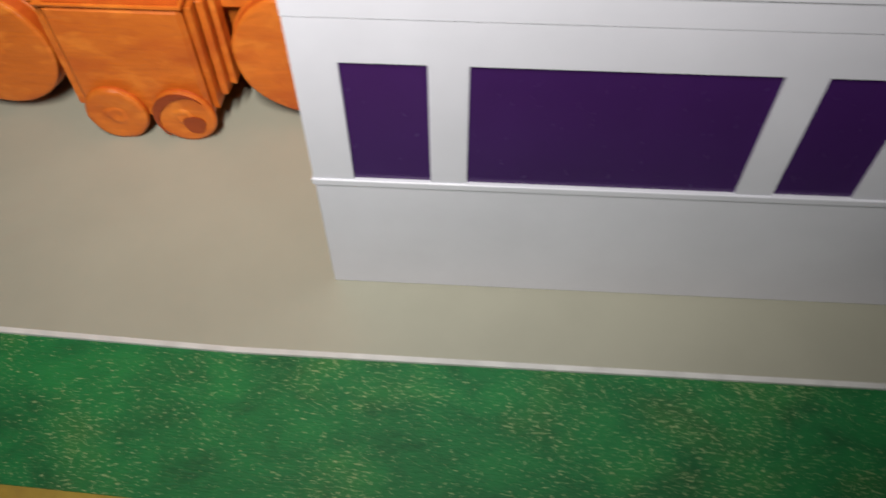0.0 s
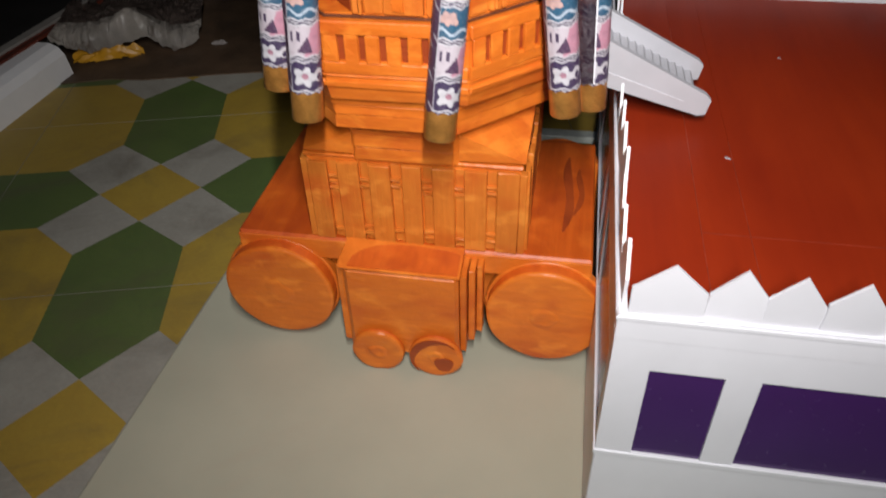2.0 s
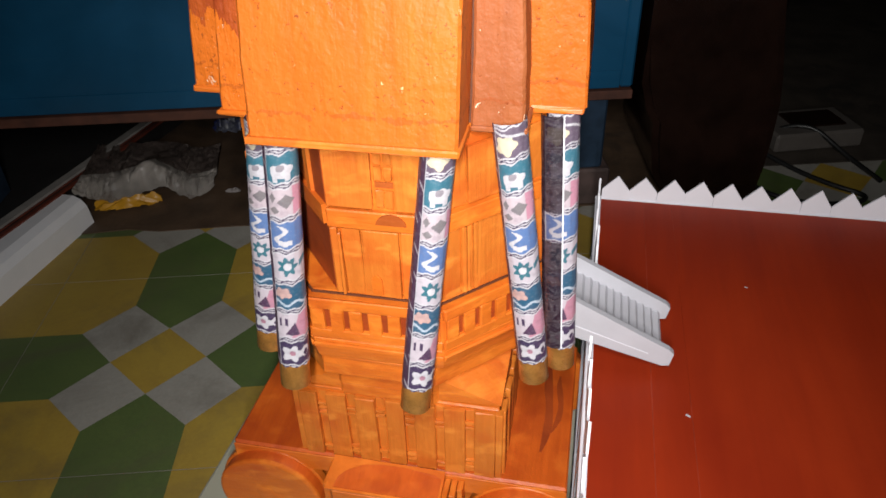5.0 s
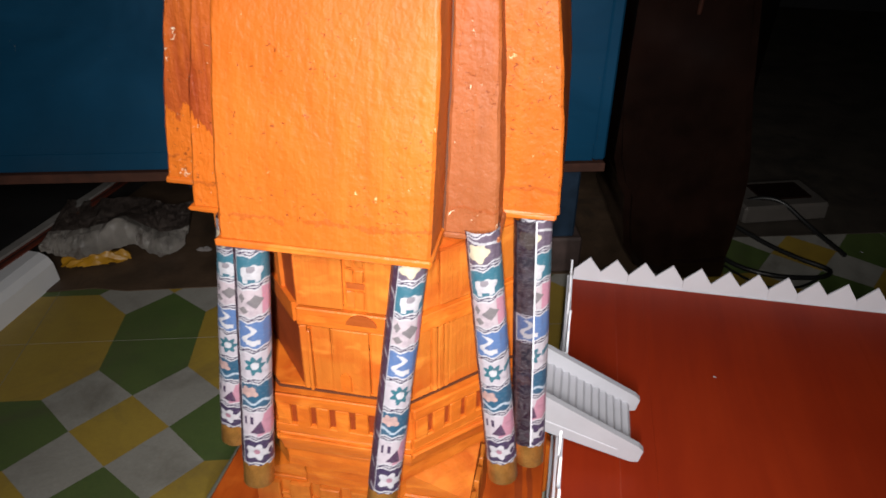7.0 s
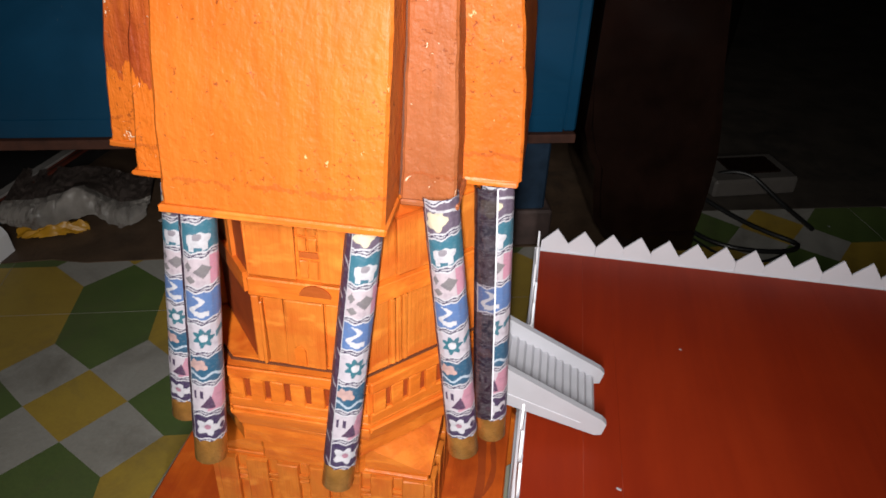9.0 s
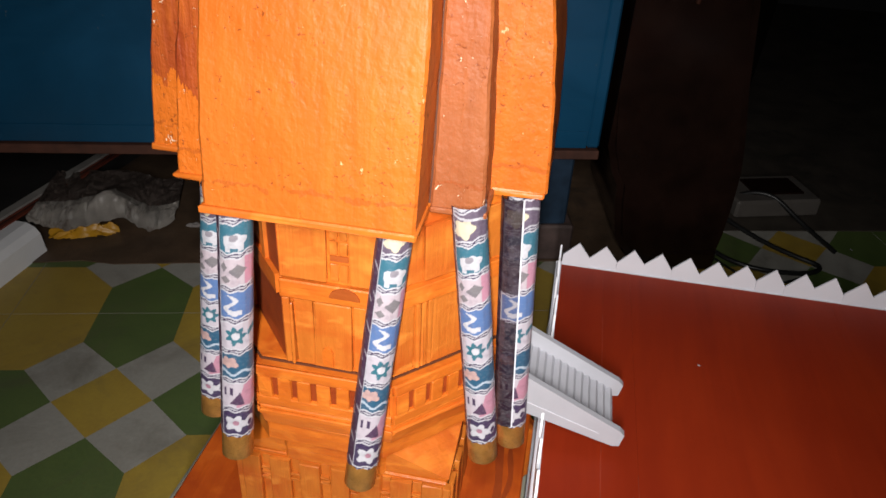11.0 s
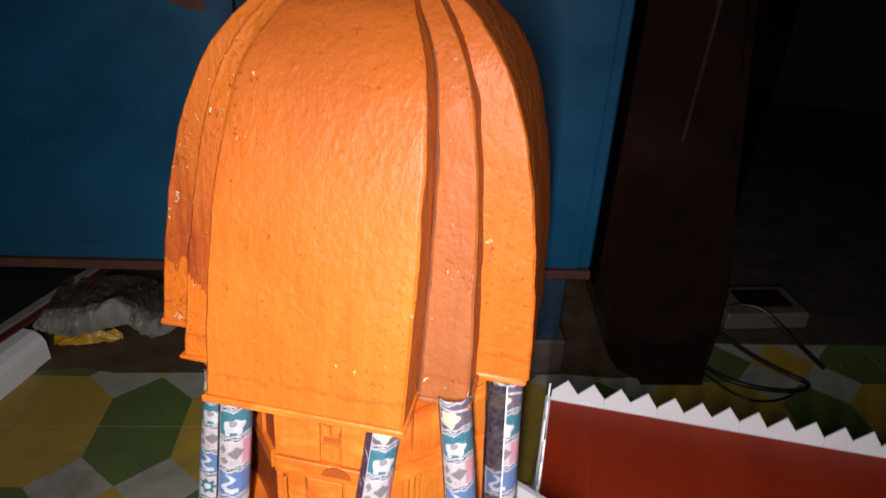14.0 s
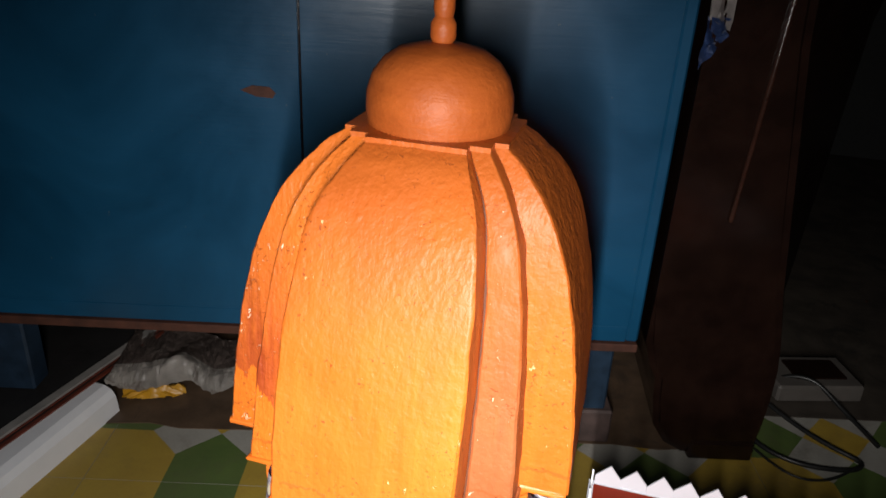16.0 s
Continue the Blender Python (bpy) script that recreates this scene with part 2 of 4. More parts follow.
CLOTH = plain("brown_grey_plastic_sheet", (0.135, 0.105, 0.092), 0.30, 0.3, 22, 0.3, 0, ((0.2, 0.17, 0.15), 14.0, 0.58))
HEMGREY = plain("pale_grey_plastic", (0.44, 0.405, 0.37), 0.30, 0.2, 30, 0.3, 0, ((0.19, 0.15, 0.13), 24.0, 0.55))
YELLOW = plain("yellow_plastic", (0.55, 0.27, 0.016), 0.4, 0.15, 40, 0.2)
BLACK = plain("black_rubber_cable", (0.012, 0.012, 0.012), 0.4, 0.2, 80, 0.1)
GREYBOX = plain("off_white_plastic", (0.088, 0.078, 0.07), 0.45, 0.1, 40, 0.1)
METAL = plain("grey_painted_metal", (0.52, 0.55, 0.52), 0.35, 0.15, 60, 0.2, 0.0)
CEMENT = plain("brown_cement", (0.085, 0.052, 0.031), 0.6, 0.3, 18, 0.3, 0, ((0.05, 0.035, 0.025), 9.0, 0.55))
DARKFLOOR = plain("dark_plain_floor", (0.045, 0.036, 0.028), 0.6, 0.3, 14, 0.3, 0, ((0.02, 0.018, 0.015), 7.0, 0.55))
WRAP = plain("pale_blue_plastic", (0.075, 0.08, 0.11), 0.35, 0.25, 60, 0.3, 0, ((0.01, 0.025, 0.19), 26.0, 0.52))
RAG = plain("pale_rag_cloth", (0.30, 0.27, 0.26), 0.6, 0.2, 60, 0.3)
RAGBLUE = plain("blue_printed_rag", (0.03, 0.06, 0.17), 0.45, 0.4, 80, 0.3, 0, ((0.3, 0.3, 0.36), 55.0, 0.62))
DARKTREAD = plain("near_black_tread", (0.014, 0.013, 0.013), 0.6, 0.3, 12, 0.2)
FOOTWOOD = plain("grimy_brown_wood", (0.07, 0.045, 0.04), 0.7, 0.3, 40, 0.3)
WALLPAINT = plain("dark_plaster", (0.012, 0.0125, 0.0125), 0.8, 0.15, 6, 0.2)


def tile_mat(name, a, b_):
    m, nt, b = nodes_of(name)
    oi = nt.nodes.new("ShaderNodeObjectInfo")
    w = noise_tex(nt, coords(nt), 14.0, 6, 0.7, 0.5)
    g = noise_tex(nt, coords(nt), 260.0, 4, 0.7)
    f = mth(nt, "ADD", mth(nt, "MULTIPLY", w, 0.6), mth(nt, "MULTIPLY", g, 0.4))
    col = ramp(nt, f, [(0.36, b_), (0.62, a)])
    col = mix(nt, mth(nt, "MULTIPLY", oi.outputs["Random"], 0.25), col, tuple(0.7 * c for c in b_))
    stain = ramp(nt, noise_tex(nt, coords(nt), 5.0, 7, 0.7, 1.2), [(0.5, (0, 0, 0)), (0.74, (0.62, 0.62, 0.62))])
    col = mix(nt, stain, col, (0.09, 0.075, 0.055))
    film = ramp(nt, noise_tex(nt, coords(nt), 2.2, 6, 0.65, 0.6), [(0.35, (0.10, 0.10, 0.10)), (0.65, (0.32, 0.32, 0.32))])
    col = mix(nt, film, col, (0.125, 0.095, 0.055))
    nt.links.new(col, b.inputs["Base Color"])
    nt.links.new(mth(nt, "MULTIPLY_ADD", g, 0.3, 0.32), b.inputs["Roughness"])
    bump(nt, b, g, 0.15, 0.0006)
    return m


T_GREEN = tile_mat("green_cement_tile", (0.105, 0.175, 0.040), (0.066, 0.122, 0.030))
T_YELLOW = tile_mat("ochre_cement_tile", (0.52, 0.355, 0.044), (0.40, 0.255, 0.034))
T_GREY = tile_mat("grey_terrazzo_tile", (0.44, 0.43, 0.39), (0.33, 0.32, 0.29))
T_GROUT = plain("tile_bed", (0.13, 0.12, 0.095), 0.8, 0.2, 60)


def mat_green():
    m, nt, b = nodes_of("green_grass_paper")
    fib = noise_tex(nt, coords(nt, (230, 1000, 100), (0, 0, 0.04)), 1.0, 3, 0.7, 0.4)
    fine = noise_tex(nt, coords(nt, (330, 1150, 100), (0, 0, -0.05)), 1.0, 2, 0.6, 0.3)
    big = noise_tex(nt, coords(nt, (1, 1.5, 1)), 26.0, 4, 0.6, 0.5)
    hue = noise_tex(nt, coords(nt, (1, 1.3, 1)), 13.0, 3, 0.6, 0.5)
    col = ramp(nt, big, [(0.34, (0.002, 0.095, 0.022)), (0.52, (0.003, 0.155, 0.034)), (0.68, (0.008, 0.20, 0.042))])
    col = mix(nt, ramp(nt, hue, [(0.5, (0, 0, 0)), (0.7, (0.4, 0.4, 0.4))]), col, (0.06, 0.17, 0.02))
    col = mix(nt, ramp(nt, fib, [(0.46, (0, 0, 0)), (0.7, (0.55, 0.55, 0.55))]), col, (0.02, 0.2, 0.055))
    f2 = ramp(nt, mth(nt, "MULTIPLY_ADD", hue, 0.22, mth(nt, "MULTIPLY_ADD", fine, 0.62, mth(nt, "MULTIPLY", fib, 0.38))), [(0.672, (0, 0, 0)), (0.745, (0.75, 0.75, 0.75))])
    col = mix(nt, f2, col, (0.40, 0.48, 0.22))
    nt.links.new(col, b.inputs["Base Color"])
    b.inputs["Roughness"].default_value = 0.6
    bump(nt, b, fib, 0.5, 0.0012)
    return m


GRASS = mat_green()


def tube_cloth():
    """Printed cloth: the print of the sheet itself, with worn ink, weave and a slight sheen."""
    m, nt, b = nodes_of("printed_band_cloth")
    ink = nt.nodes.new("ShaderNodeVertexColor")
    ink.layer_name = "print"
    worn = ramp(nt, noise_tex(nt, coords(nt, (420, 420, 700), (0, 0, 0), False), 1.0, 3, 0.65), [(0.50, (0, 0, 0)), (0.78, (0.13, 0.13, 0.13))])
    col = mix(nt, worn, ink.outputs["Color"], (0.52, 0.50, 0.54))
    smudge = ramp(nt, noise_tex(nt, coords(nt, (150, 150, 190), (0, 0, 0), False), 1.0, 3, 0.6), [(0.52, (0, 0, 0)), (0.72, (0.30, 0.30, 0.30))])
    col = mix(nt, smudge, col, (0.10, 0.085, 0.12))
    nt.links.new(col, b.inputs["Base Color"])
    b.inputs["Roughness"].default_value = 0.38
    bump(nt, b, noise_tex(nt, coords(nt, (260, 260, 500), (0, 0, 0), False), 1.0, 3, 0.6), 0.35, 0.0005)
    return m


CLOTHBAND = tube_cloth()


# ---- mesh helpers ----
def bm_box(x0, x1, y0, y1, z0, z1, bev=0.0, bm=None):
    bm = bm or bmesh.new()
    r = bmesh.ops.create_cube(bm, size=1.0)
    vs = r["verts"]
    bmesh.ops.scale(bm, vec=(x1 - x0, y1 - y0, z1 - z0), verts=vs)
    bmesh.ops.translate(bm, vec=((x0 + x1) / 2, (y0 + y1) / 2, (z0 + z1) / 2), verts=vs)
    if bev:
        es = list({e for v in vs for e in v.link_edges})
        bmesh.ops.bevel(bm, geom=es, offset=bev, segments=1, affect="EDGES", profile=0.5)
    return bm


def bm_prism(pts, d, bm=None):
    """A polygon (list of 3D points) pushed along the vector d."""
    bm = bm or bmesh.new()
    a = [bm.verts.new(p) for p in pts]
    c = [bm.verts.new(Vector(p) + Vector(d)) for p in pts]
    bm.faces.new(a)
    bm.faces.new(c[::-1])
    for i in range(len(pts)):
        j = (i + 1) % len(pts)
        bm.faces.new((a[j], a[i], c[i], c[j]))
    bmesh.ops.recalc_face_normals(bm, faces=bm.faces)
    return bm


def bm_lathe(profile, seg=32, bm=None, phase=0.0):
    """Profile of (r, z) turned about z; ends closed."""
    bm = bm or bmesh.new()
    rings = []
    for r, z in profile:
        rings.append([bm.verts.new((r * math.cos(phase + 2 * math.pi * i / seg), r * math.sin(phase + 2 * math.pi * i / seg), z)) for i in range(seg)])
    for a, c in zip(rings, rings[1:]):
        for i in range(seg):
            j = (i + 1) % seg
            bm.faces.new((a[i], a[j], c[j], c[i]))
    bm.faces.new(rings[0][::-1])
    bm.faces.new(rings[-1])
    bmesh.ops.recalc_face_normals(bm, faces=bm.faces)
    return bm


def mesh_from(bm, name, material, smooth=False):
    me = bpy.data.meshes.new(name)
    bm.to_mesh(me)
    bm.free()
    for mt in material if isinstance(material, (list, tuple)) else (material,):
        me.materials.append(mt)
    if smooth:
        me.shade_smooth()
        me.set_sharp_from_angle(angle=radians(40))
    return me


CUT_RNG = random.Random(11)


def part(name, bm, material, parent=None, label="", smooth=False):
    if material in (ORANGE, ORANGE_V, ORANGE_TOP) and not smooth:
        for v in bm.verts:  # cut and glued by hand
            v.co += Vector((CUT_RNG.uniform(-1, 1), CUT_RNG.uniform(-1, 1), CUT_RNG.uniform(-1, 1))) * 0.00038
    ob = new(name, mesh_from(bm, name, material, smooth))
    if parent:
        ob.parent = parent
    if label:
        ob["label"] = label
    return ob


def empty(name, x, y, z, label, category, group="", kind=""):
    ob = new(name)
    ob.empty_display_size = 0.02
    ob.location = (x, y, z)
    return tagged(ob, label, category, group, kind)


def thing(name, bm, material, label, category, group="", kind="", smooth=False):
    return tagged(part(name, bm, material, None, "", smooth), label, category, group, kind)


# ---- the room: tiled floor, plinth, walls ----
TILE, TILE_TURN = 0.30, 0.2649
TC = Vector((-0.4404, 0.303, 0))
ROOM = Matrix.Translation((0.008, 0.703, 0)) @ Matrix.Rotation(TILE_TURN, 4, "Z")

floor = thing("floor", bm_box(-2.2, 2.2, -1.8, 2.6, -0.06, -0.004), T_GROUT, "old patterned cement tile floor in green, ochre and grey", "floor", kind="structure")


def tile_mesh():
    d, w, e, h = 0.0507, 0.0499, 0.0962, TILE / 2
    bm = bmesh.new()

    def poly(pts, mi):
        f = bm.faces.new([bm.verts.new((x, y, 0)) for x, y in pts])
        f.material_index = mi
        if f.normal.z < 0:
            f.normal_flip()

    k = h - 0.00035
    poly([(d, 0), (0, d), (-d, 0), (0, -d)], 1)
    for q in range(4):
        c, s = (1, 0, -1, 0)[q], (0, 1, 0, -1)[q]
        r = lambda p: (c * p[0] - s * p[1], s * p[0] + c * p[1])
        poly([r(p) for p in ((0, d), (w, e), (w, k), (-w, k), (-w, e))], 0)
        poly([r(p) for p in ((0, d), (d, 0), (e, w), (w, e))], 2)
        poly([r(p) for p in ((w, e), (e, w), (k, w), (k, k), (w, k))], 1)
    rim = [bm.verts.new((x, y, z)) for z in (0, -0.005) for x, y in ((k, k), (-k, k), (-k, -k), (k, -k))]
    for i in range(4):
        f = bm.faces.new((rim[i], rim[(i + 1) % 4], rim[4 + (i + 1) % 4], rim[4 + i]))
        f.material_index = 2
    bmesh.ops.recalc_face_normals(bm, faces=[f for f in bm.faces if abs(f.normal.z) < 0.5])
    return mesh_from(bm, "tile", [T_GREEN, T_YELLOW, T_GREY])


TILE_MESH = tile_mesh()

border = thing("floor_border", bm_prism([(-1.5, -0.006, -0.003), (-0.70, -0.008, -0.003), (-0.645, -0.003, -0.003), (-0.60, -0.012, -0.003), (-0.50, -0.009, -0.003), (-0.30, -0.013, -0.003), (0.02, -0.004, -0.003), (0.085, -0.012, -0.003), (0.15, -0.004, -0.003), (0.15, 1.6, -0.003), (-1.5, 1.6, -0.003)], (0, 0, 0.0044)), CEMENT, "worn brown cement border of the tiled floor", "floor", kind="structure")
border.matrix_world = ROOM

dark_floor = thing("floor_border", bm_box(0.152, 1.5, 0.080, 1.6, -0.003, 0.0012, 0.0005), DARKFLOOR, "dark plain floor behind the tiles", "floor", kind="structure")
dark_floor.matrix_world = ROOM

# plinth step along one side: white riser, red edge, pale tread
plinth = empty("plinth", -0.675, 0.28, 0, "low white plinth step with a red oxide edge and pale tread", "plinth", kind="structure")
plinth.rotation_euler = (0, 0, -0.02)
pts = [(0, 0), (-0.003, 0.028), (-0.009, 0.037), (-0.02, 0.042), (-0.066, 0.042), (-0.066, 0)]
part("riser", bm_prism([(x, -1.6, z) for x, z in pts], (0, 1.86, 0)), PLINTH, plinth)
def along(x0, x1, z0, z1, y0=-0.6, y1=0.62):
    """A strip on the step; it closes in on the riser towards the cupboard."""
    f = lambda x, y: x + 0.056 * (y - 0.13)
    return bm_prism([(f(x0, y0), y0, z0), (f(x1, y0), y0, z0), (f(x1, y1), y1, z0), (f(x0, y1), y1, z0)], (0, 0, z1 - z0))


part("edge_strip", along(-0.0485, -0.0425, 0.0422, 0.0445), REDOX, plinth, "red oxide edge strip")
part("edge_groove", along(-0.0530, -0.0488, 0.0422, 0.0436), BLACK, plinth, "dark groove beside the edge strip")
part("edge_strip", along(-0.0562, -0.0532, 0.0422, 0.0447), REDOX, plinth, "red oxide edge strip")
# Grey tone here puts the dim light on a paler strip into its colour.
part("tread_strip", along(-0.0695, -0.0565, 0.0422, 0.0480), GREYSTRIP, plinth, "pale strip greyed to paint its dim light")
# Near-black slab stands in for the darkness beyond the strip.
part("dark_tread", along(-0.75, -0.0698, 0.0, 0.0440), DARKTREAD, plinth)

for nm, b in (("wall_north", (-2.2, 2.2, 2.5, 2.6, 0, 2.6)), ("wall_south", (-2.2, 2.2, -1.8, -1.7, 0, 2.6)), ("wall_west", (-2.2, -2.1, -1.7, 2.5, 0, 2.6)), ("wall_east", (2.1, 2.2, -1.7, 2.5, 0, 2.6))):
    thing(nm, bm_box(*b), WALLPAINT, "plain dark plaster wall of the room", "wall", kind="structure")
thing("ceiling", bm_box(-2.2, 2.2, -1.8, 2.6, 2.6, 2.7), WALLPAINT, "plain dark plaster ceiling of the room", "ceiling", kind="structure")

# blue cupboard on legs
cup = empty("cupboard", 0, 0, 0, "blue painted wooden cupboard on short legs with chipped paint", "cupboard")
cup.matrix_world = ROOM
part("carcass", bm_box(-1.1, 0.018, 0.012, 0.42, 0.168, 1.5, 0.003), BLUE, cup)
part("bottom_rail", bm_box(-1.1, 0.013, 0.0, 0.03, 0.170, 0.193, 0.0008), BLUE, cup)
part("base_board", bm_box(-1.1, 0.03, -0.004, 0.42, 0.156, 0.168, 0.001), RUST, cup, "bare brown wooden base board")
for x0, x1 in ((-1.09, -0.4158), (-0.4128, 0.0133)):
    door = part("door", bm_box(x0, x1, 0.0, 0.02, 0.1932, 1.48, 0.0004), BLUE, cup)
# Dark strip set in the gap paints the shade between the doors.
part("door_gap", bm_box(-0.4160, -0.4126, 0.006, 0.0118, 0.1935, 1.48), DARKWOOD, cup, "dark strip standing in for shade between the doors")
bead = bm_box(0.0135, 0.03, -0.0006, 0.03, 0.170, 1.5, 0.003)
part("edge_bead", bead, BLUE, cup)
part("chipped_patch", bm_prism([(-0.484, -0.0015, 0.486), (-0.47, -0.0015, 0.492), (-0.45, -0.0015, 0.491), (-0.443, -0.0015, 0.484), (-0.447, -0.0015, 0.478), (-0.465, -0.0015, 0.479)], (0, 0.001, 0)), RUST, cup, "bare brown patch where paint has chipped off")
for x, wd, z0, zf in ((-0.868, 0.066, 0.0442, 0.0), (-0.038, 0.040, 0.055, 0.0)):
    for y in (0.002, 0.36):
        leg = part("leg", bm_box(x, x + wd, y, y + 0.04, z0, 0.158, 0.003), BLUE_DARK, cup, "dark blue square leg")
        if z0 > 0.05:
            part("foot", bm_box(x + 0.001, x + wd + 0.012, y - 0.004, y + 0.045, zf, z0, 0.003), FOOTWOOD, leg, "grimy brown foot")

# dark lacquered stand with tapering sides
stand = empty("cabinet", 0, 0, 0, "tall dark brown lacquered cabinet with a chamfered foot", "cabinet")
stand.matrix_world = ROOM
rows = [(0.0, 0.115, 0.210, -0.02), (0.020, 0.086, 0.214, -0.025), (0.05, 0.066, 0.217, -0.026), (0.095, 0.059, 0.219, -0.025), (0.125, 0.057, 0.219, -0.024), (0.145, 0.046, 0.218, -0.024), (0.18, 0.036, 0.214, -0.022), (0.26, 0.036, 0.198, -0.02), (0.57, 0.037, 0.150, -0.02), (1.4, 0.040, 0.09, -0.02)]
bm = bmesh.new()
rings = [[bm.verts.new(p) for p in ((u0, v, z), (u1, v, z), (u1 + 0.02 + 0.35 * z, 0.2 + 0.1 * z, z), (u0 + 0.02, 0.2, z))] for z, u0, u1, v in rows]
for a, c in zip(rings, rings[1:]):
    for i in range(4):
        bm.faces.new((a[i], a[(i + 1) % 4], c[(i + 1) % 4], c[i]))
bm.faces.new(rings[0][::-1])
bm.faces.new(rings[-1])
bmesh.ops.bevel(bm, geom=[e for e in bm.edges if abs(e.verts[0].co.z - e.verts[1].co.z) > 0.005], offset=0.009, segments=4, affect="EDGES")
bmesh.ops.recalc_face_normals(bm, faces=bm.faces)
part("body", bm, DARKWOOD, stand, smooth=True)
part("skirting", bm_box(0.120, 0.212, -0.030, 0.1, 0.0, 0.032, 0.004), DARKWOOD, stand)
# Bead added to catch a highlight line along the cabinet's corner.
bead = bm_lathe([(0.0025, 0.0), (0.0032, 0.004), (0.0030, 0.30), (0.0033, 0.6), (0.0025, 0.95)], 12)
bead = part("edge_bead", bead, LACQUER, stand, "glossy bead added to catch a corner highlight", True)
bead.matrix_local = Matrix.Translation((0.108, -0.0225, 0.36)) @ Matrix.Rotation(0.055, 4, "Y")

# ---- board and grass paper under the models ----
base = empty("display_board", 0, 0, 0, "cream display board with a white front edge and grey side edge lying on the floor", "board")
FRONT = [(-0.3205, -0.0352), (-0.171, -0.0422), (-0.045, -0.0472), (0.15, -0.0486), (0.62, -0.0520)]
part("sheet", bm_prism([(x, y + 0.0020, 0.0003) for x, y in FRONT] + [(0.62, 0.318, 0.0003), (-0.3075, 0.318, 0.0003)], (0, 0, 0.0009)), BOARD, base)
part("edge_tape", bm_prism([(x, y - 0.0012, 0.0003) for x, y in FRONT] + [(x, y + 0.0018, 0.0003) for x, y in FRONT[::-1]], (0, 0, 0.0019)), CARD_EDGE, base, "white edge strip")
part("edge_tape", bm_prism([(-0.3200, -0.0315, 0.0003), (-0.3188, -0.0315, 0.0003), (-0.3078, 0.318, 0.0003), (-0.3090, 0.318, 0.0003)], (0, 0, 0.0013)), BOARD_EDGE, base, "grey edge strip")
thing("metal_strip", bm_box(-0.16, 0.04, 0.452, 0.468, 0.0003, 0.008, 0.001), METAL, "dull metal strip lying on the tiles behind the board", "metal strip")
thing("grass_paper", bm_prism([(-0.336, -0.0366, 0.0002), (-0.345, -0.113, 0.0002), (0.62, -0.155, 0.0002)] + [(x, y - 0.0014, 0.0002) for x, y in FRONT[::-1]], (0, 0, 0.0008)), GRASS, "green grass-textured paper strip along the board", "paper")

# ---- model building ----
Z0 = 0.0012
bld = empty("model_building", 0, 0, Z0, "white card model building with purple windows and red roof", "model building")
BX, BY, RZ = 0.455, 0.405, 0.183  # size and roof height above the board
WINDOWS = [(0.019, 0.0545), (0.071, 0.1925), (0.209, 0.2445), (0.261, 0.3825), (0.399, 0.4345)]


def facade(length, windows, m, nm):
    """One wall in its own plane: x along it, y into the building."""
    wall = new(nm, mesh_from(bm_box(0, length, 0.0, 0.004, 0.0, 0.0770, 0.0006), "plinth_band", WHITE))
    wall.parent = bld
    wall.matrix_local = m
    edges = [0.0] + [v for w in windows for v in w] + [length]
    for a, b in zip(edges[::2], edges[1::2]):
        part("mullion", bm_box(a, b, 0.0, 0.004, 0.081, 0.147), WHITE, wall)
    part("lower_ledge", bm_box(-0.0010, length + 0.0010, -0.0009, 0.004, 0.0770, 0.081, 0.0005), WHITE, wall)
    part("upper_band", bm_box(0, length, 0.0, 0.004, 0.147, 0.1675), WHITE, wall)
    part("top_band", bm_box(-0.0002, length + 0.0002, -0.0003, 0.004, 0.1675, 0.1832), WHITE, wall)
    part("cornice", bm_box(-0.001, length + 0.001, -0.0010, -0.0003, 0.1796, 0.1822, 0.0003), WHITE, wall)
    for a, b in windows:
        part("window_panel", bm_box(a + 0.0001, b - 0.0001, 0.0013, 0.0032, 0.0811, 0.1469), PURPLE, wall, "purple film window")
    return wall


left_w = [(0.026, 0.0615), (0.078, 0.1995), (0.216, 0.2515), (0.268, 0.388)]
facade(BX, WINDOWS, Matrix.Identity(4), "wall")
facade(BY - 0.0085, left_w, Matrix.Translation((0, BY - 0.0042, 0)) @ Matrix.Rotation(-math.pi / 2, 4, "Z"), "wall")
facade(BX, WINDOWS, Matrix.Translation((BX, BY, 0)) @ Matrix.Rotation(math.pi, 4, "Z"), "wall")
facade(BY - 0.0085, left_w, Matrix.Translation((BX, 0.0042, 0)) @ Matrix.Rotation(math.pi / 2, 4, "Z"), "wall")
for x0, x1 in ((0.0035, 0.0425), (0.0426, 0.0665), (0.0666, 0.24), (0.2401, BX - 0.0035)):
    part("roof_sheet", bm_box(x0, x1, 0.0035, BY - 0.0055, 0.176, RZ), ROOF, bld, "red painted roof sheet")


# Seam strips: light caught by the sheet edges is put into a paler red.
for x0, x1, y0, y1 in ((0.0422, 0.0427, 0.01, 0.33), (0.0663, 0.0667, 0.01, 0.16), (0.043, 0.24, 0.0655, 0.0659)):
    part("roof_seam", bm_box(x0, x1, y0, y1, RZ, RZ + 0.00025), ROOF_EDGE, bld, "roof seam strip, paler for the light its edge catches")


def picket_mesh(p, lean, h=0.0295):
    w = p / 2 - 0.00006
    return mesh_from(bm_prism([(-w, 0, 0), (w, 0, 0), (w, 0, h - 0.0145 - lean), (0.001, 0, h), (-w, 0, h - 0.0145 + lean)], (0, 0.0016, 0)), "picket", WHITE)


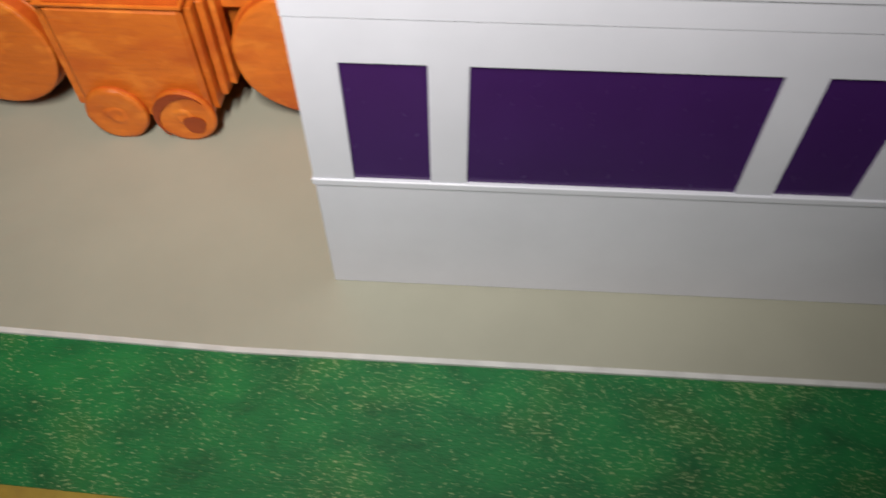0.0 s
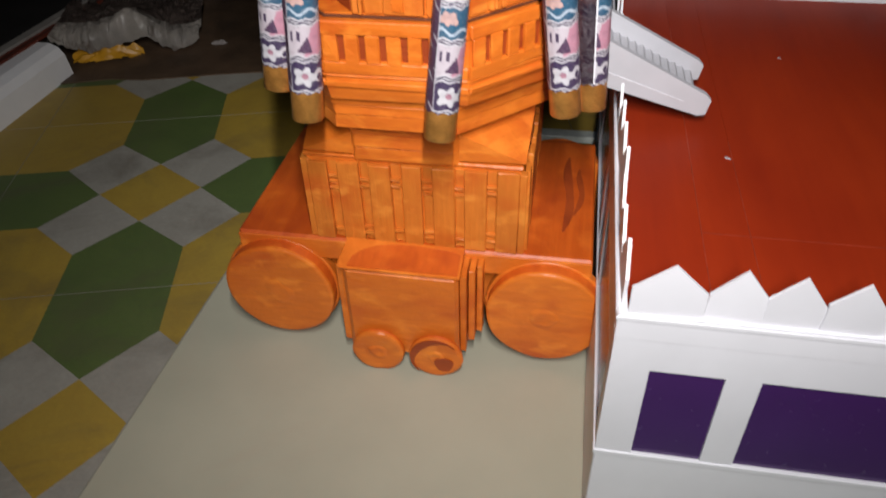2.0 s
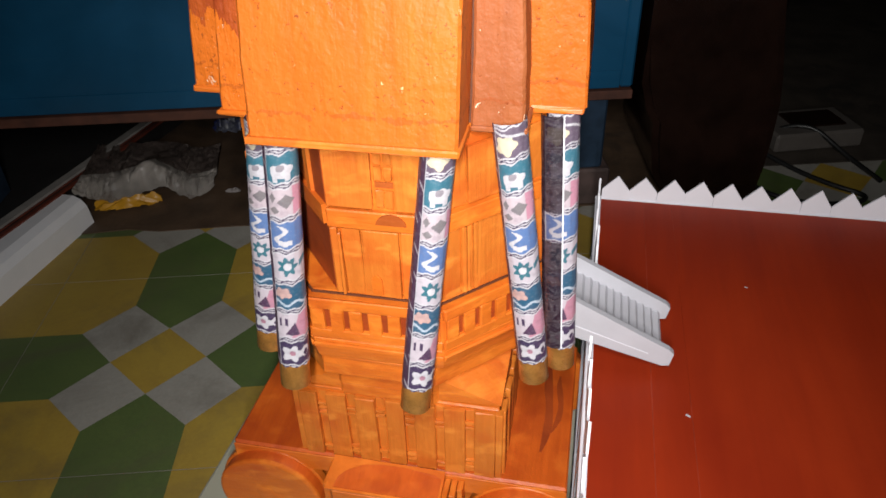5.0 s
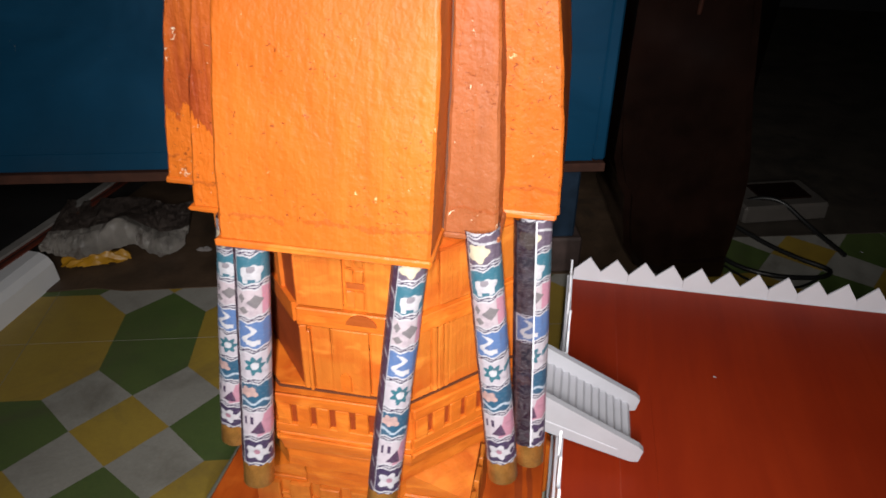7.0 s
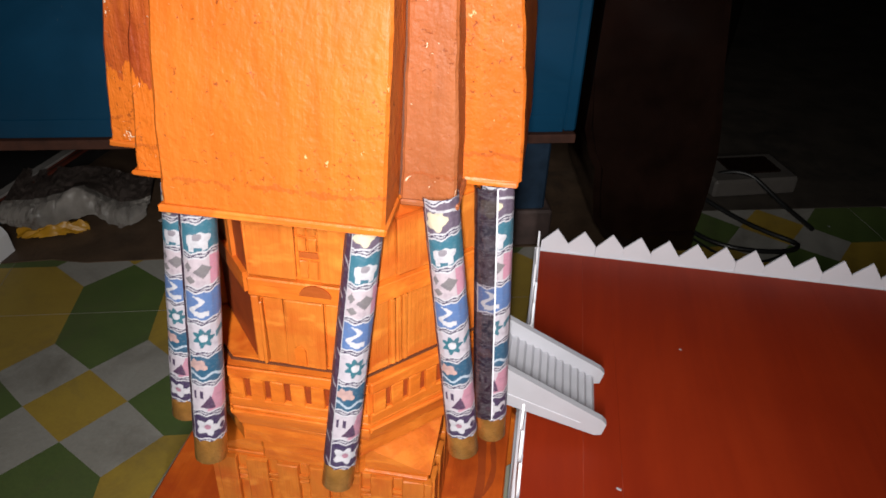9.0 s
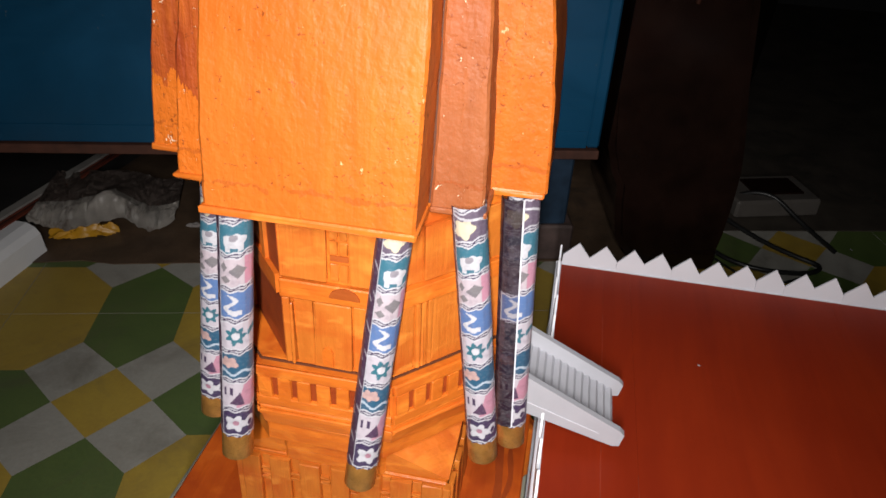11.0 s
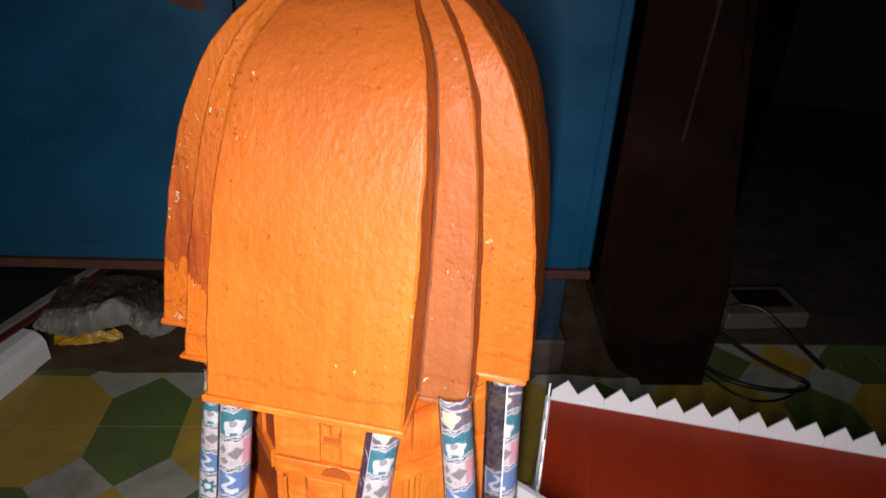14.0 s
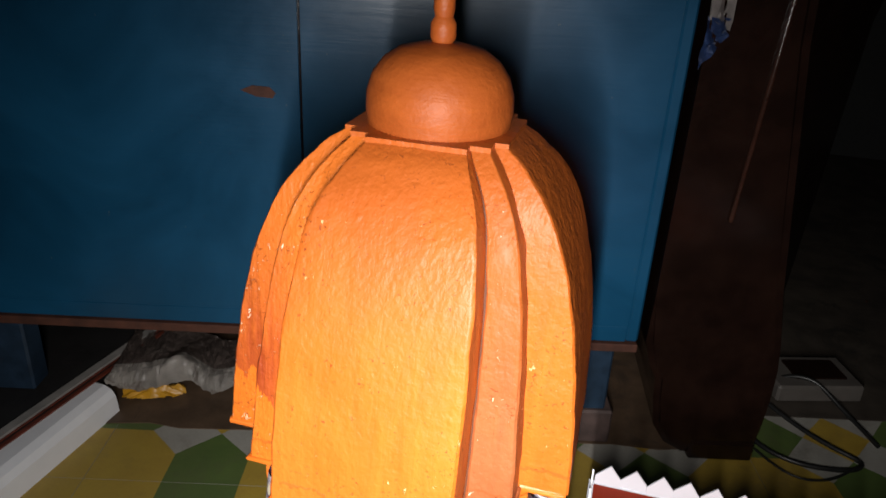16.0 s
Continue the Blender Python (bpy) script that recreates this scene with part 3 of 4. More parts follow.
def parapet(length, m, n, nm, h=0.0295, first=0.0):
    """Pointed cards side by side; the first may be wider than the rest."""
    wall = new(nm)
    wall.parent = bld
    wall.matrix_local = m
    p = (length - first) / n
    meshes = [picket_mesh(p, l, h) for l in (0.0, 0.0012, -0.0008)]
    rng = random.Random(n)
    spots = [(first / 2, picket_mesh(first, 0.0005, h))] if first else []
    spots += [(first + (i + 0.5) * p, rng.choice(meshes)) for i in range(n)]
    for x, me in spots:
        k = new("picket", me)
        k.parent = wall
        k.location = (x, rng.uniform(-0.0005, 0.0005), 0)
        k.rotation_euler = (rng.uniform(-0.05, 0.05), rng.uniform(-0.02, 0.02), rng.uniform(-0.035, 0.035))


parapet(BX - 0.006, Matrix.Translation((0.0040, 0.0012, RZ)), 17, "parapet", first=0.0330)
parapet(0.4428, Matrix.Translation((0.0042, BY - 0.0032, RZ)), 18, "parapet", 0.0240)
parapet(BY - 0.012, Matrix.Translation((0.0012, BY - 0.006, RZ)) @ Matrix.Rotation(-math.pi / 2, 4, "Z"), 15, "parapet")
parapet(BY - 0.012, Matrix.Translation((BX - 0.0012, 0.006, RZ)) @ Matrix.Rotation(math.pi / 2, 4, "Z"), 15, "parapet")

# little staircase leaning over the parapet on to the roof
stair = empty("model_staircase", 0.05, 0.2, Z0 + RZ, "greyish white card model staircase leaning over the parapet on the roof", "model stairs")
side_pts = [(-0.09, 0.033), (-0.0885, 0.0580), (-0.066, 0.0570), (0.0015, 0.0222), (0.0045, 0.0190), (0.0025, 0.0095), (-0.002, 0.0085)]
for y in (-0.0262, 0.0222):
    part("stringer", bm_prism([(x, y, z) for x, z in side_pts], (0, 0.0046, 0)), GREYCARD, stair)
part("crease", bm_prism([(-0.0885, -0.02635, 0.0440), (-0.0885, -0.02635, 0.0446), (-0.012, -0.02635, 0.0182), (-0.012, -0.02635, 0.0178)], (0, -0.0003, 0)), WHITE, stair, "folded crease in the card")
for i in range(16):
    x = -0.0885 + i * 0.0054
    z = 0.0505 - max(0, i - 2) * 0.00262
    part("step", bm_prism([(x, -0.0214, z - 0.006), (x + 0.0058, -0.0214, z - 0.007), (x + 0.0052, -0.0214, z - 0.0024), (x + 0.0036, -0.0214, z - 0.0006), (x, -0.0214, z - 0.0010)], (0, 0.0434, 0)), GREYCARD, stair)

# ---- temple chariot ----
CX, CY = -0.1265, 0.215
car = empty("temple_chariot", CX, CY, Z0, "orange painted wooden model temple chariot with a domed canopy", "model chariot")


def cpart(name, bm, material, label="", parent=None, smooth=False, at=(0, 0, 0)):
    ob = part(name, bm, material, parent or car, label, smooth)
    ob.location = at
    return ob


T8 = math.tan(math.pi / 8)


def octagon(a):
    r = a / math.cos(math.pi / 8)
    return [(r * math.cos(math.pi / 8 + i * math.pi / 4), r * math.sin(math.pi / 8 + i * math.pi / 4)) for i in range(8)]


def bm_oct(levels):
    """A solid of eight sides through (apothem, z)."""
    bm = bmesh.new()
    rings = [[bm.verts.new((x, y, z)) for x, y in octagon(a)] for a, z in levels]
    for a, c in zip(rings, rings[1:]):
        for i in range(8):
            bm.faces.new((a[i], a[(i + 1) % 8], c[(i + 1) % 8], c[i]))
    bm.faces.new(rings[0][::-1])
    bm.faces.new(rings[-1])
    bmesh.ops.recalc_face_normals(bm, faces=bm.faces)
    return bm


def face_turn(i):
    """Frame of face i of the octagon: x along it, -y outwards, 0 faces the front."""
    return Matrix.Rotation(i * math.pi / 4, 4, "Z")


# platform and undercarriage
cpart("platform", bm_box(-0.1315, 0.122, -0.0767, 0.0767, 0.084, 0.096, 0.0015), ORANGE_TOP, "red-orange painted platform")
cpart("platform_fascia", bm_box(-0.131, 0.1215, -0.0786, -0.0768, 0.0785, 0.095, 0.0006), ORANGE)
cpart("undercarriage", bm_box(-0.118, 0.108, -0.066, 0.066, 0.035, 0.084, 0.001), ORANGE)


def wheel(r, th, hub, label, seed):
    """A thick disc, cut and painted by hand: dark rim, uneven orange face, worn hub."""
    rng = random.Random(seed)

    def uneven(bm, amount):
        ph = rng.uniform(0, 50)
        for v in bm.verts:
            d = Vector((v.co.x, v.co.y, 0))
            k = noise.noise((v.co.x / r * 2.2 + ph, v.co.y / r * 2.2, 0.5))
            v.co += d.normalized() * amount * k if d.length > 1e-6 else Vector()
            v.co.z += 0.5 * amount * noise.noise((v.co.x / r * 3.5, v.co.y / r * 3.5 + ph, 2.0)) * (v.co.z > 0.5 * th)
        return bm

    prof = [(r - 0.002, 0), (r, 0.0015), (r, th - 0.0032), (r - 0.0006, th - 0.0022)]
    w = part("wheel", bm_lathe(prof, 48), ORANGE_TOP, car, label, True)
    face = [(r + 0.0001, th - 0.0026), (r - 0.0003, th - 0.0010), (r - 0.0016, th - 0.0001), (r - 0.0030, th)]
    face += [(hub * 2.3 + (r - 0.003 - hub * 2.3) * k, th - 0.0005 * (1 - k)) for k in (0.66, 0.33, 0.0)] + [(hub * 1.25, th - 0.0002)]
    part("face", uneven(bm_lathe(face, 48), 0.0007), ORANGE, w, "", True)
    part("hub", uneven(bm_lathe([(hub * 1.7, th - 0.0006), (hub * 1.35, th + 0.0001), (hub, th + 0.0003), (hub * 0.75, th + 0.0003), (hub * 0.45, th + 0.0001), (hub * 0.15, th)], 28), 0.0022), ORANGE, w, "", True)
    return w


for x in (-0.1035, 0.0925):
    for y, rz in ((-0.0715, 0), (0.0715, math.pi)):
        w = wheel(0.0415, 0.0180, 0.0066, "thick orange wooden disc wheel", int(1000 * (x + y)))
        part("backing_disc", bm_lathe([(0.040, -0.0002), (0.0432, 0.0004), (0.0434, 0.0064), (0.0425, 0.0074), (0.0405, 0.0075)], 48), ORANGE, w, "", True)
        w.matrix_local = Matrix.Translation((x, y, 0.0505)) @ Matrix.Rotation(rz, 4, "Z") @ Matrix.Rotation(math.pi / 2, 4, "X")

box = cpart("axle_box", bm_box(-0.047, 0.034, -0.104, -0.0788, 0.013, 0.093, 0.003), ORANGE, "orange axle box with a small pair of wheels")
part("top_board", bm_prism([(-0.049, -0.0790, 0.0932), (-0.049, -0.1050, 0.0932), (-0.049, -0.1050, 0.0945), (-0.049, -0.0790, 0.1000)], (0.084, 0, 0)), ORANGE, box, "sloping orange top board")
# Dark patch of the top board, added as a thin plate.
top = [(-0.043, 0.1036), (0.033, 0.1036), (0.033, 0.0875), (0.028, 0.0845), (0.004, 0.0822), (-0.012, 0.0826), (-0.026, 0.0850), (-0.036, 0.0900), (-0.041, 0.0965)]
part("arched_board", bm_prism([(x, -d, 0.1003 - (d - 0.079) * 0.2115) for x, d in top], (0, 0.0002, 0.0011)), ORANGE_TOP, box, "dark red-brown arched patch on the top board")
for i, (x, y0, z0) in enumerate(((0.0345, -0.100, 0.02), (0.0395, -0.094, 0.026), (0.0445, -0.088, 0.03))):
    part("side_plate", bm_box(x, x + 0.0042, y0, -0.0785, z0, 0.092, 0.0006), ORANGE, box)
part("side_plate", bm_box(-0.0525, -0.0475, -0.1, -0.0785, 0.02, 0.092, 0.0006), ORANGE, box)
for x in (-0.0255, 0.0175):
    w = wheel(0.0195, 0.006, 0.0042, "small orange disc wheel", int(2000 * x))
    w.matrix_local = Matrix.Translation((x, -0.1042, 0.0197)) @ Matrix.Rotation(math.pi / 2, 4, "X")
arc = [math.radians(a) for a in range(40, 231, 10)]
crescent = [(0.0188 * math.cos(a), 0.0188 * math.sin(a), 0.0060) for a in arc] + [(0.0188 * math.cos(a) + 0.0042 * math.sin((a - arc[0]) / (arc[-1] - arc[0]) * math.pi), 0.0188 * math.sin(a) - 0.0040 * math.sin((a - arc[0]) / (arc[-1] - arc[0]) * math.pi), 0.0060) for a in arc[-2:0:-1]]
part("crescent", bm_prism(crescent, (0, 0, 0.0009)), STAIN_AND_SHADE, w, "dark red-brown crescent on the wheel face")
part("worn_spot", bm_prism([(0.0062 + 0.0068 * (1 + 0.12 * math.sin(3 * a)) * math.cos(a), -0.0052 + 0.0074 * (1 + 0.1 * math.cos(2 * a)) * math.sin(a), 0.0060) for a in [k * math.pi / 10 for k in range(20)]], (0, 0, 0.0008)), STAIN_AND_SHADE, w, "dark red-brown round spot")
# a smear of dark paint on the platform
for x0, y0, x1, y1, w in ((0.1035, 0.052, 0.1000, -0.046, 0.0038), (0.1125, 0.036, 0.1075, -0.026, 0.0026)):
    ts = [k / 10 for k in range(11)]
    mid = [(x0 + (x1 - x0) * k + 0.0028 * math.sin(5.2 * k + 40 * x0), y0 + (y1 - y0) * k, w * math.sin(math.pi * (0.06 + 0.88 * k)) * (1 + 0.25 * math.sin(9 * k))) for k in ts]
    part("paint_smear", bm_prism([(x - h, y, 0.0959) for x, y, h in mid] + [(x + h, y, 0.0959) for x, y, h in mid[::-1]], (0, 0, 0.0004)), STAIN_AND_SHADE, car, "smear of dark red-brown paint")

# slatted drum
drum = cpart("slatted_drum", bm_box(-0.0726, 0.0706, -0.0726, 0.0726, 0.096, 0.163, 0.001), ORANGE)
for s in range(4):
    m = Matrix.Rotation(s * math.pi / 2, 4, "Z")
    rng = random.Random(40 + s)
    for i in range(7):
        x = -0.0645 + i * 0.0212
        wide = 0.0068 + rng.uniform(-0.0005, 0.0006)
        sl = part("slat", bm_box(x - wide, x + wide, -0.0764 - rng.uniform(0, 0.0005), -0.0725, 0.0965, 0.1605 + rng.uniform(-0.0006, 0.0012), 0.0006), ORANGE_V, drum)
        sl.matrix_local = m
        if i < 6:
            back = part("back_slat", bm_box(x + 0.0078, x + 0.0134, -0.0734, -0.0725, 0.0972, 0.1600, 0.0002), ORANGE_V, drum)
            back.matrix_local = m
            drop = rng.uniform(-0.002, 0.002)
            for z in ((0.1030, 0.1080) if i % 2 else (0.1045,)) + ((0.1470, 0.1420) if i % 3 else (0.1490, 0.1445, 0.1395)):
                cr = part("cross_bar", bm_box(x + 0.0074, x + 0.0138, -0.0758, -0.0735, z + drop, z + drop + 0.0019, 0.0002), ORANGE_V, drum)
                cr.matrix_local = m
for s in range(4):
    post = part("corner_post", bm_box(0.0696, 0.0748, -0.0760, -0.0696, 0.0964, 0.1608, 0.0006), ORANGE_V, drum)
    post.matrix_local = Matrix.Rotation(s * math.pi / 2, 4, "Z")
cpart("drum_cap", bm_box(-0.0742, 0.0722, -0.0742, 0.0742, 0.163, 0.1652, 0.0008), ORANGE)
for s in range(4):
    bm = bmesh.new()
    v = [bm.verts.new(p) for p in ((0.073, -0.073, 0.1672), (0.0308, -0.0745, 0.1672), (0.0745, -0.0308, 0.1672), (0.0312, -0.0752, 0.187), (0.0752, -0.0312, 0.187))]
    for f in ((0, 1, 2), (0, 3, 1), (0, 2, 4), (0, 4, 3), (1, 3, 4, 2)):
        bm.faces.new([v[i] for i in f])
    bmesh.ops.recalc_face_normals(bm, faces=bm.faces)
    c = cpart("corner_wedge", bm, ORANGE)
    c.matrix_local = Matrix.Rotation(s * math.pi / 2, 4, "Z")

# stepped eight-sided tiers
TIER_X = -0.0045
cpart("lower_tier", bm_oct([(0.0752, 0.1640), (0.0772, 0.194)]), ORANGE, at=(TIER_X, 0, 0))
cpart("middle_tier", bm_oct([(0.0875, 0.1942), (0.0890, 0.2055), (0.0900, 0.218)]), ORANGE, at=(TIER_X, 0, 0))
for i in range(8):
    for a, z0, z1, h in ((0.0757, 0.1642, 0.1738, 0.0009), (0.0764, 0.1742, 0.1840, 0.0008), (0.0770, 0.1844, 0.1938, 0.0010), (0.0881, 0.1945, 0.2040, 0.0010), (0.0890, 0.2044, 0.2110, 0.0009), (0.0896, 0.2114, 0.2178, 0.0014)):
        pl = part("plank", bm_box(-a * T8, a * T8, -a - h, -a + 0.001, z0, z1, 0.0004), ORANGE, car)
        pl.matrix_local = Matrix.Translation((TIER_X, 0, 0)) @ face_turn(i)
rail = cpart("balcony", bm_oct([(0.0965, 0.2182), (0.0985, 0.2265), (0.0985, 0.266)]), ORANGE)
for i in range(8):
    m = face_turn(i)
    s = 0.0985 * T8
    def on_face(name, x0, x1, z0, z1, d0, d1, mt=ORANGE, lab="", par=rail, bev=0.0005):
        ob = part(name, bm_box(x0, x1, -d1, -d0, z0, z1, bev), mt, par, lab)
        ob.matrix_local = m
        return ob
    on_face("moulding", -s, s, 0.2275, 0.2310, 0.0986, 0.1004)
    on_face("moulding", -s, s, 0.2335, 0.2355, 0.0986, 0.0998)
    on_face("moulding", -s, s, 0.2590, 0.2662, 0.0986, 0.1010)
    on_face("moulding", -s, s, 0.2360, 0.2430, 0.0986, 0.1006)
    for j in range(7):
        x = -s + 0.0055 + j * (2 * s - 0.011) / 6
        on_face("baluster", x - 0.0040, x + 0.0040, 0.2431 - 0.0012 * (j % 2), 0.2589, 0.0986, 0.1011)
    for j in range(6):
        x = -s + 0.0055 + (j + 0.5) * (2 * s - 0.011) / 6
        # Slot backs: shade of the openings is put into the colour.
        on_face("slot", x - 0.0022, x + 0.0022, 0.2440, 0.2588, 0.0986, 0.0988, STAIN_AND_SHADE, "slot with its shade in darker paint", rail, 0)

# tower body: the front bay turns back in a splayed side, with a narrow front-facing strip beyond it
TW = 0.093
s = TW * T8
BAY_X = -0.0232
SPLAY = Vector((-0.643, 0.766))
outline = octagon(TW)
k = min(range(8), key=lambda i: (outline[i][0] + s) ** 2 + (outline[i][1] + TW) ** 2)
FOLD = Vector((BAY_X, -TW)) + SPLAY * 0.056
outline[k:k + 1] = [(FOLD.x - 0.0085, FOLD.y - 0.0035), tuple(FOLD), (BAY_X, -TW)]
body = cpart("tower", bm_prism([(x, y, 0.2690) for x, y in outline], (0, 0, 0.1052)), ORANGE)
cpart("tower_gap", bm_oct([(0.0948, 0.2662), (0.0948, 0.2676)]), SLIT, "dark joint")
cpart("balcony_floor", bm_oct([(0.0936, 0.2664), (0.0936, 0.2689)]), ORANGE)


def splayed(name, d0, d1, z0, z1, out, material=ORANGE_V, lab="", drop=0.0):
    """A board on the splayed side, from d0 to d1 along it; drop lowers its far end."""
    bm = bmesh.new()
    p = [Vector((BAY_X, -TW)) + SPLAY * d for d in (d0, d1)]
    nrm = Vector((-SPLAY.y, SPLAY.x))
    low = [(p[0] + nrm * -0.0005, z0), (p[1] + nrm * -0.0005, z0 + drop), (p[1] + nrm * out, z0 + drop), (p[0] + nrm * out, z0)]
    lo = [bm.verts.new((*q, z)) for q, z in low]
    hi = [bm.verts.new((*q, z + z1 - z0)) for q, z in low]
    bm.faces.new(lo[::-1])
    bm.faces.new(hi)
    for i in range(4):
        bm.faces.new((lo[i], lo[(i + 1) % 4], hi[(i + 1) % 4], hi[i]))
    bmesh.ops.recalc_face_normals(bm, faces=bm.faces)
    return part(name, bm, material, body, lab)


# Darker colour on these two panels paints the shade of grazing light.
splayed("splayed_panel", 0.001, 0.055, 0.2692, 0.3148, 0.0006, STAIN_AND_SHADE, "splayed side panel in a darker paint for its shade")
splayed("band", 0.0005, 0.0555, 0.3150, 0.3270, 0.0034, ORANGE)
splayed("panel", 0.001, 0.0180, 0.3272, 0.3738, 0.0006, STAIN_AND_SHADE, "narrow panel in a darker paint for its shade")
splayed("post", 0.0182, 0.0225, 0.3272, 0.3738, 0.0030)
splayed("panel", 0.0228, 0.055, 0.3272, 0.3738, 0.0012)


def board(i, x0, x1, z0, z1, d0, d1, name="panel", material=ORANGE_V, bev=0.0005, lab=""):
    """A board on face i of the tower, between two distances from the face."""
    ob = part(name, bm_box(x0, x1, -TW - d1, -TW - d0, z0, z1, bev), material, body, lab)
    ob.matrix_local = face_turn(i)
    return ob


E = 0.0001
board(0, -0.0222, 0.0035, 0.3285, 0.3625, E, 0.0034)
board(0, -0.0222, -0.0205, 0.3285, 0.3725, 0.0035, 0.0044, "post")
for a, b in ((0.0050, 0.0096), (0.0104, 0.0150)):
    board(0, a, b, 0.3285, 0.3395, E, 0.0016)
    board(0, a, b, 0.3455, 0.3535, E, 0.0022)
    board(0, a, b, 0.3545, 0.3625, E, 0.0014)
board(0, 0.0050, 0.0150, 0.3405, 0.3440, E, 0.0006, "slot", KNOB, 0, "dull orange slot")
board(0, 0.0162, s - 0.0008, 0.3285, 0.3625, E, 0.0034)
board(0, -0.0230, s - 0.0004, 0.3150, 0.3265, E, 0.0040, "band", ORANGE)
half = [(0.0135 + 0.0085 * math.cos(a), 0.3198 + 0.0068 * math.sin(a)) for a in [k * math.pi / 12 for k in range(13)]]
ob = part("bracket", bm_prism([(x, -TW - 0.0041, z) for x, z in half], (0, -0.0009, 0)), KNOB, body, "dull orange half-round bracket")
ob.matrix_local = face_turn(0)
board(0, -0.0226, -0.0190, 0.269, 0.3142, E, 0.0030, "post")
board(0, -0.0182, -0.0168, 0.269, 0.3115, E, 0.0044, "post")
board(0, -0.0158, -0.0055, 0.269, 0.3142, E, 0.0024)
board(0, -0.0045, 0.0165, 0.269, 0.3142, E, 0.0034)
arch = [(-0.0032, 0.0), (0.0032, 0.0), (0.0032, 0.0095), (0.0024, 0.0118), (0.0, 0.0128), (-0.0024, 0.0118), (-0.0032, 0.0095)]
ob = part("arch_plate", bm_prism([(0.0028 + x, -TW - 0.0035, 0.2715 + z) for x, z in arch], (0, -0.0010, 0)), ORANGE, body)
ob.matrix_local = face_turn(0)
board(0, 0.0178, s - 0.0008, 0.269, 0.3142, E, 0.0026)
# the other faces: tall framed boards above and below the ledge
for i in range(1, 7):
    rng = random.Random(i)
    d = rng.uniform(0.0018, 0.0026)
    board(i, -s + 0.0008, -0.0215, 0.3285, 0.3625, E, d)
    board(i, -0.0205, 0.0045, 0.3285, 0.3625, E, d + 0.0012)
    board(i, 0.0055, 0.0185, 0.3285, 0.3625, E, d - 0.0008)
    board(i, 0.0195, s - 0.0008, 0.3285, 0.3625, E, d)
    board(i, -s + 0.0004, s - 0.0004, 0.3150, 0.3265, E, 0.0036, "band", ORANGE)
    board(i, -s + 0.0008, -0.0255, 0.269, 0.3142, E, d)
    for a in (-0.0245, -0.0205, -0.0165):
        board(i, a, a + 0.0028, 0.269, 0.3142, E, d + 0.001, "post")
    board(i, -0.0125, 0.0115, 0.269, 0.3142, E, d - 0.0004)
    board(i, 0.0125, 0.0145, 0.269, 0.3142, E, d + 0.0014, "post")
    board(i, 0.0160, 0.0185, 0.269, 0.3142, E, d, "post")
    board(i, 0.0205, s - 0.0008, 0.269, 0.3142, E, d - 0.0002)

# domed canopy: a stepped cross in plan, four bays with a block in each corner, all drawn in towards the top
ZL, ZT = 0.3742, 0.5722
# how far bay width, corner blocks and bay reach draw in with height
DRAW_W = [(ZL, 1.0), (0.44, 0.99), (0.487, 0.955), (0.51, 0.915), (0.532, 0.855), (0.545, 0.78), (0.556, 0.66), (0.567, 0.52)]
DRAW_S = [(ZL, 1.0), (0.40, 0.982), (0.44, 0.945), (0.49, 0.877), (0.527, 0.79), (0.552, 0.64), (0.567, 0.47)]
DRAW_D = [(ZL, 1.0), (0.400, 0.982), (0.425, 0.961), (0.450, 0.930), (0.475, 0.889), (0.500, 0.833), (0.522, 0.760), (0.540, 0.675), (0.553, 0.58), (0.562, 0.485), (0.567, 0.41)]
LEVELS = [ZL + (ZT - ZL) * (1 - (1 - i / 40) ** 1.6) for i in range(41)]


def drawn(table, z):
    """The table at height z, its corners smoothed."""
    xs, ys = [p[0] + (ZT - 0.567) * max(0.0, (p[0] - 0.44) / 0.127) for p in table], [p[1] for p in table]
    return sum(float(np.interp(z + o, xs, ys)) for o in (-0.009, -0.0045, 0.0, 0.0045, 0.009)) / 5 if z < ZT - 0.010 and z > ZL + 0.009 else float(np.interp(z, xs, ys))


def draw_in(c, z):
    a = float(np.interp(abs(c), (0, BAY_W, STEP, BAY_D), (0, BAY_W * drawn(DRAW_W, z), STEP * drawn(DRAW_S, z), BAY_D * drawn(DRAW_D, z))))
    return math.copysign(a, c)


BAY_W, BAY_D, STEP = 0.0530, 0.1110, 0.0815  # half width and reach of a bay, reach of a corner block
LEAN_X = 0.034


def ring(x0, x1, y0, y1, r, n=8):
    """Points round a rectangle with small rounded corners, each side cut in n, with close cuts beside the corners."""
    pts = []
    for (ax, ay), (bx, by) in zip(((x0 + r, y0), (x1, y0 + r), (x1 - r, y1), (x0, y1 - r)), ((x1 - r, y0), (x1, y1 - r), (x0 + r, y1), (x0, y0 + r))):
        steps = [0.0, 0.014] + [i / n for i in range(1, n)] + [0.986, 1.0]
        pts += [(ax + (bx - ax) * k, ay + (by - ay) * k) for k in steps]
    return pts


def loft(plan, seed, rough=0.0007):
    """The plan raised along the profile; the surface is a little uneven."""
    bm = bmesh.new()
    rings = []
    for z in LEVELS:
        row = []
        for x, y in plan:
            d = rough * (noise.noise((x * 60 + seed, y * 60, z * 45)) + 0.6 * noise.noise((x * 170, y * 170 + seed, z * 140)))
            row.append(bm.verts.new((draw_in(x, z) + d + LEAN_X * (z - ZL), draw_in(y, z) + d, z)))
        rings.append(row)
    n = len(plan)
    for a, c in zip(rings, rings[1:]):
        for i in range(n):
            bm.faces.new((a[i], a[(i + 1) % n], c[(i + 1) % n], c[i]))
    bm.faces.new(rings[0][::-1])
    bm.faces.new(rings[-1])
    return bm


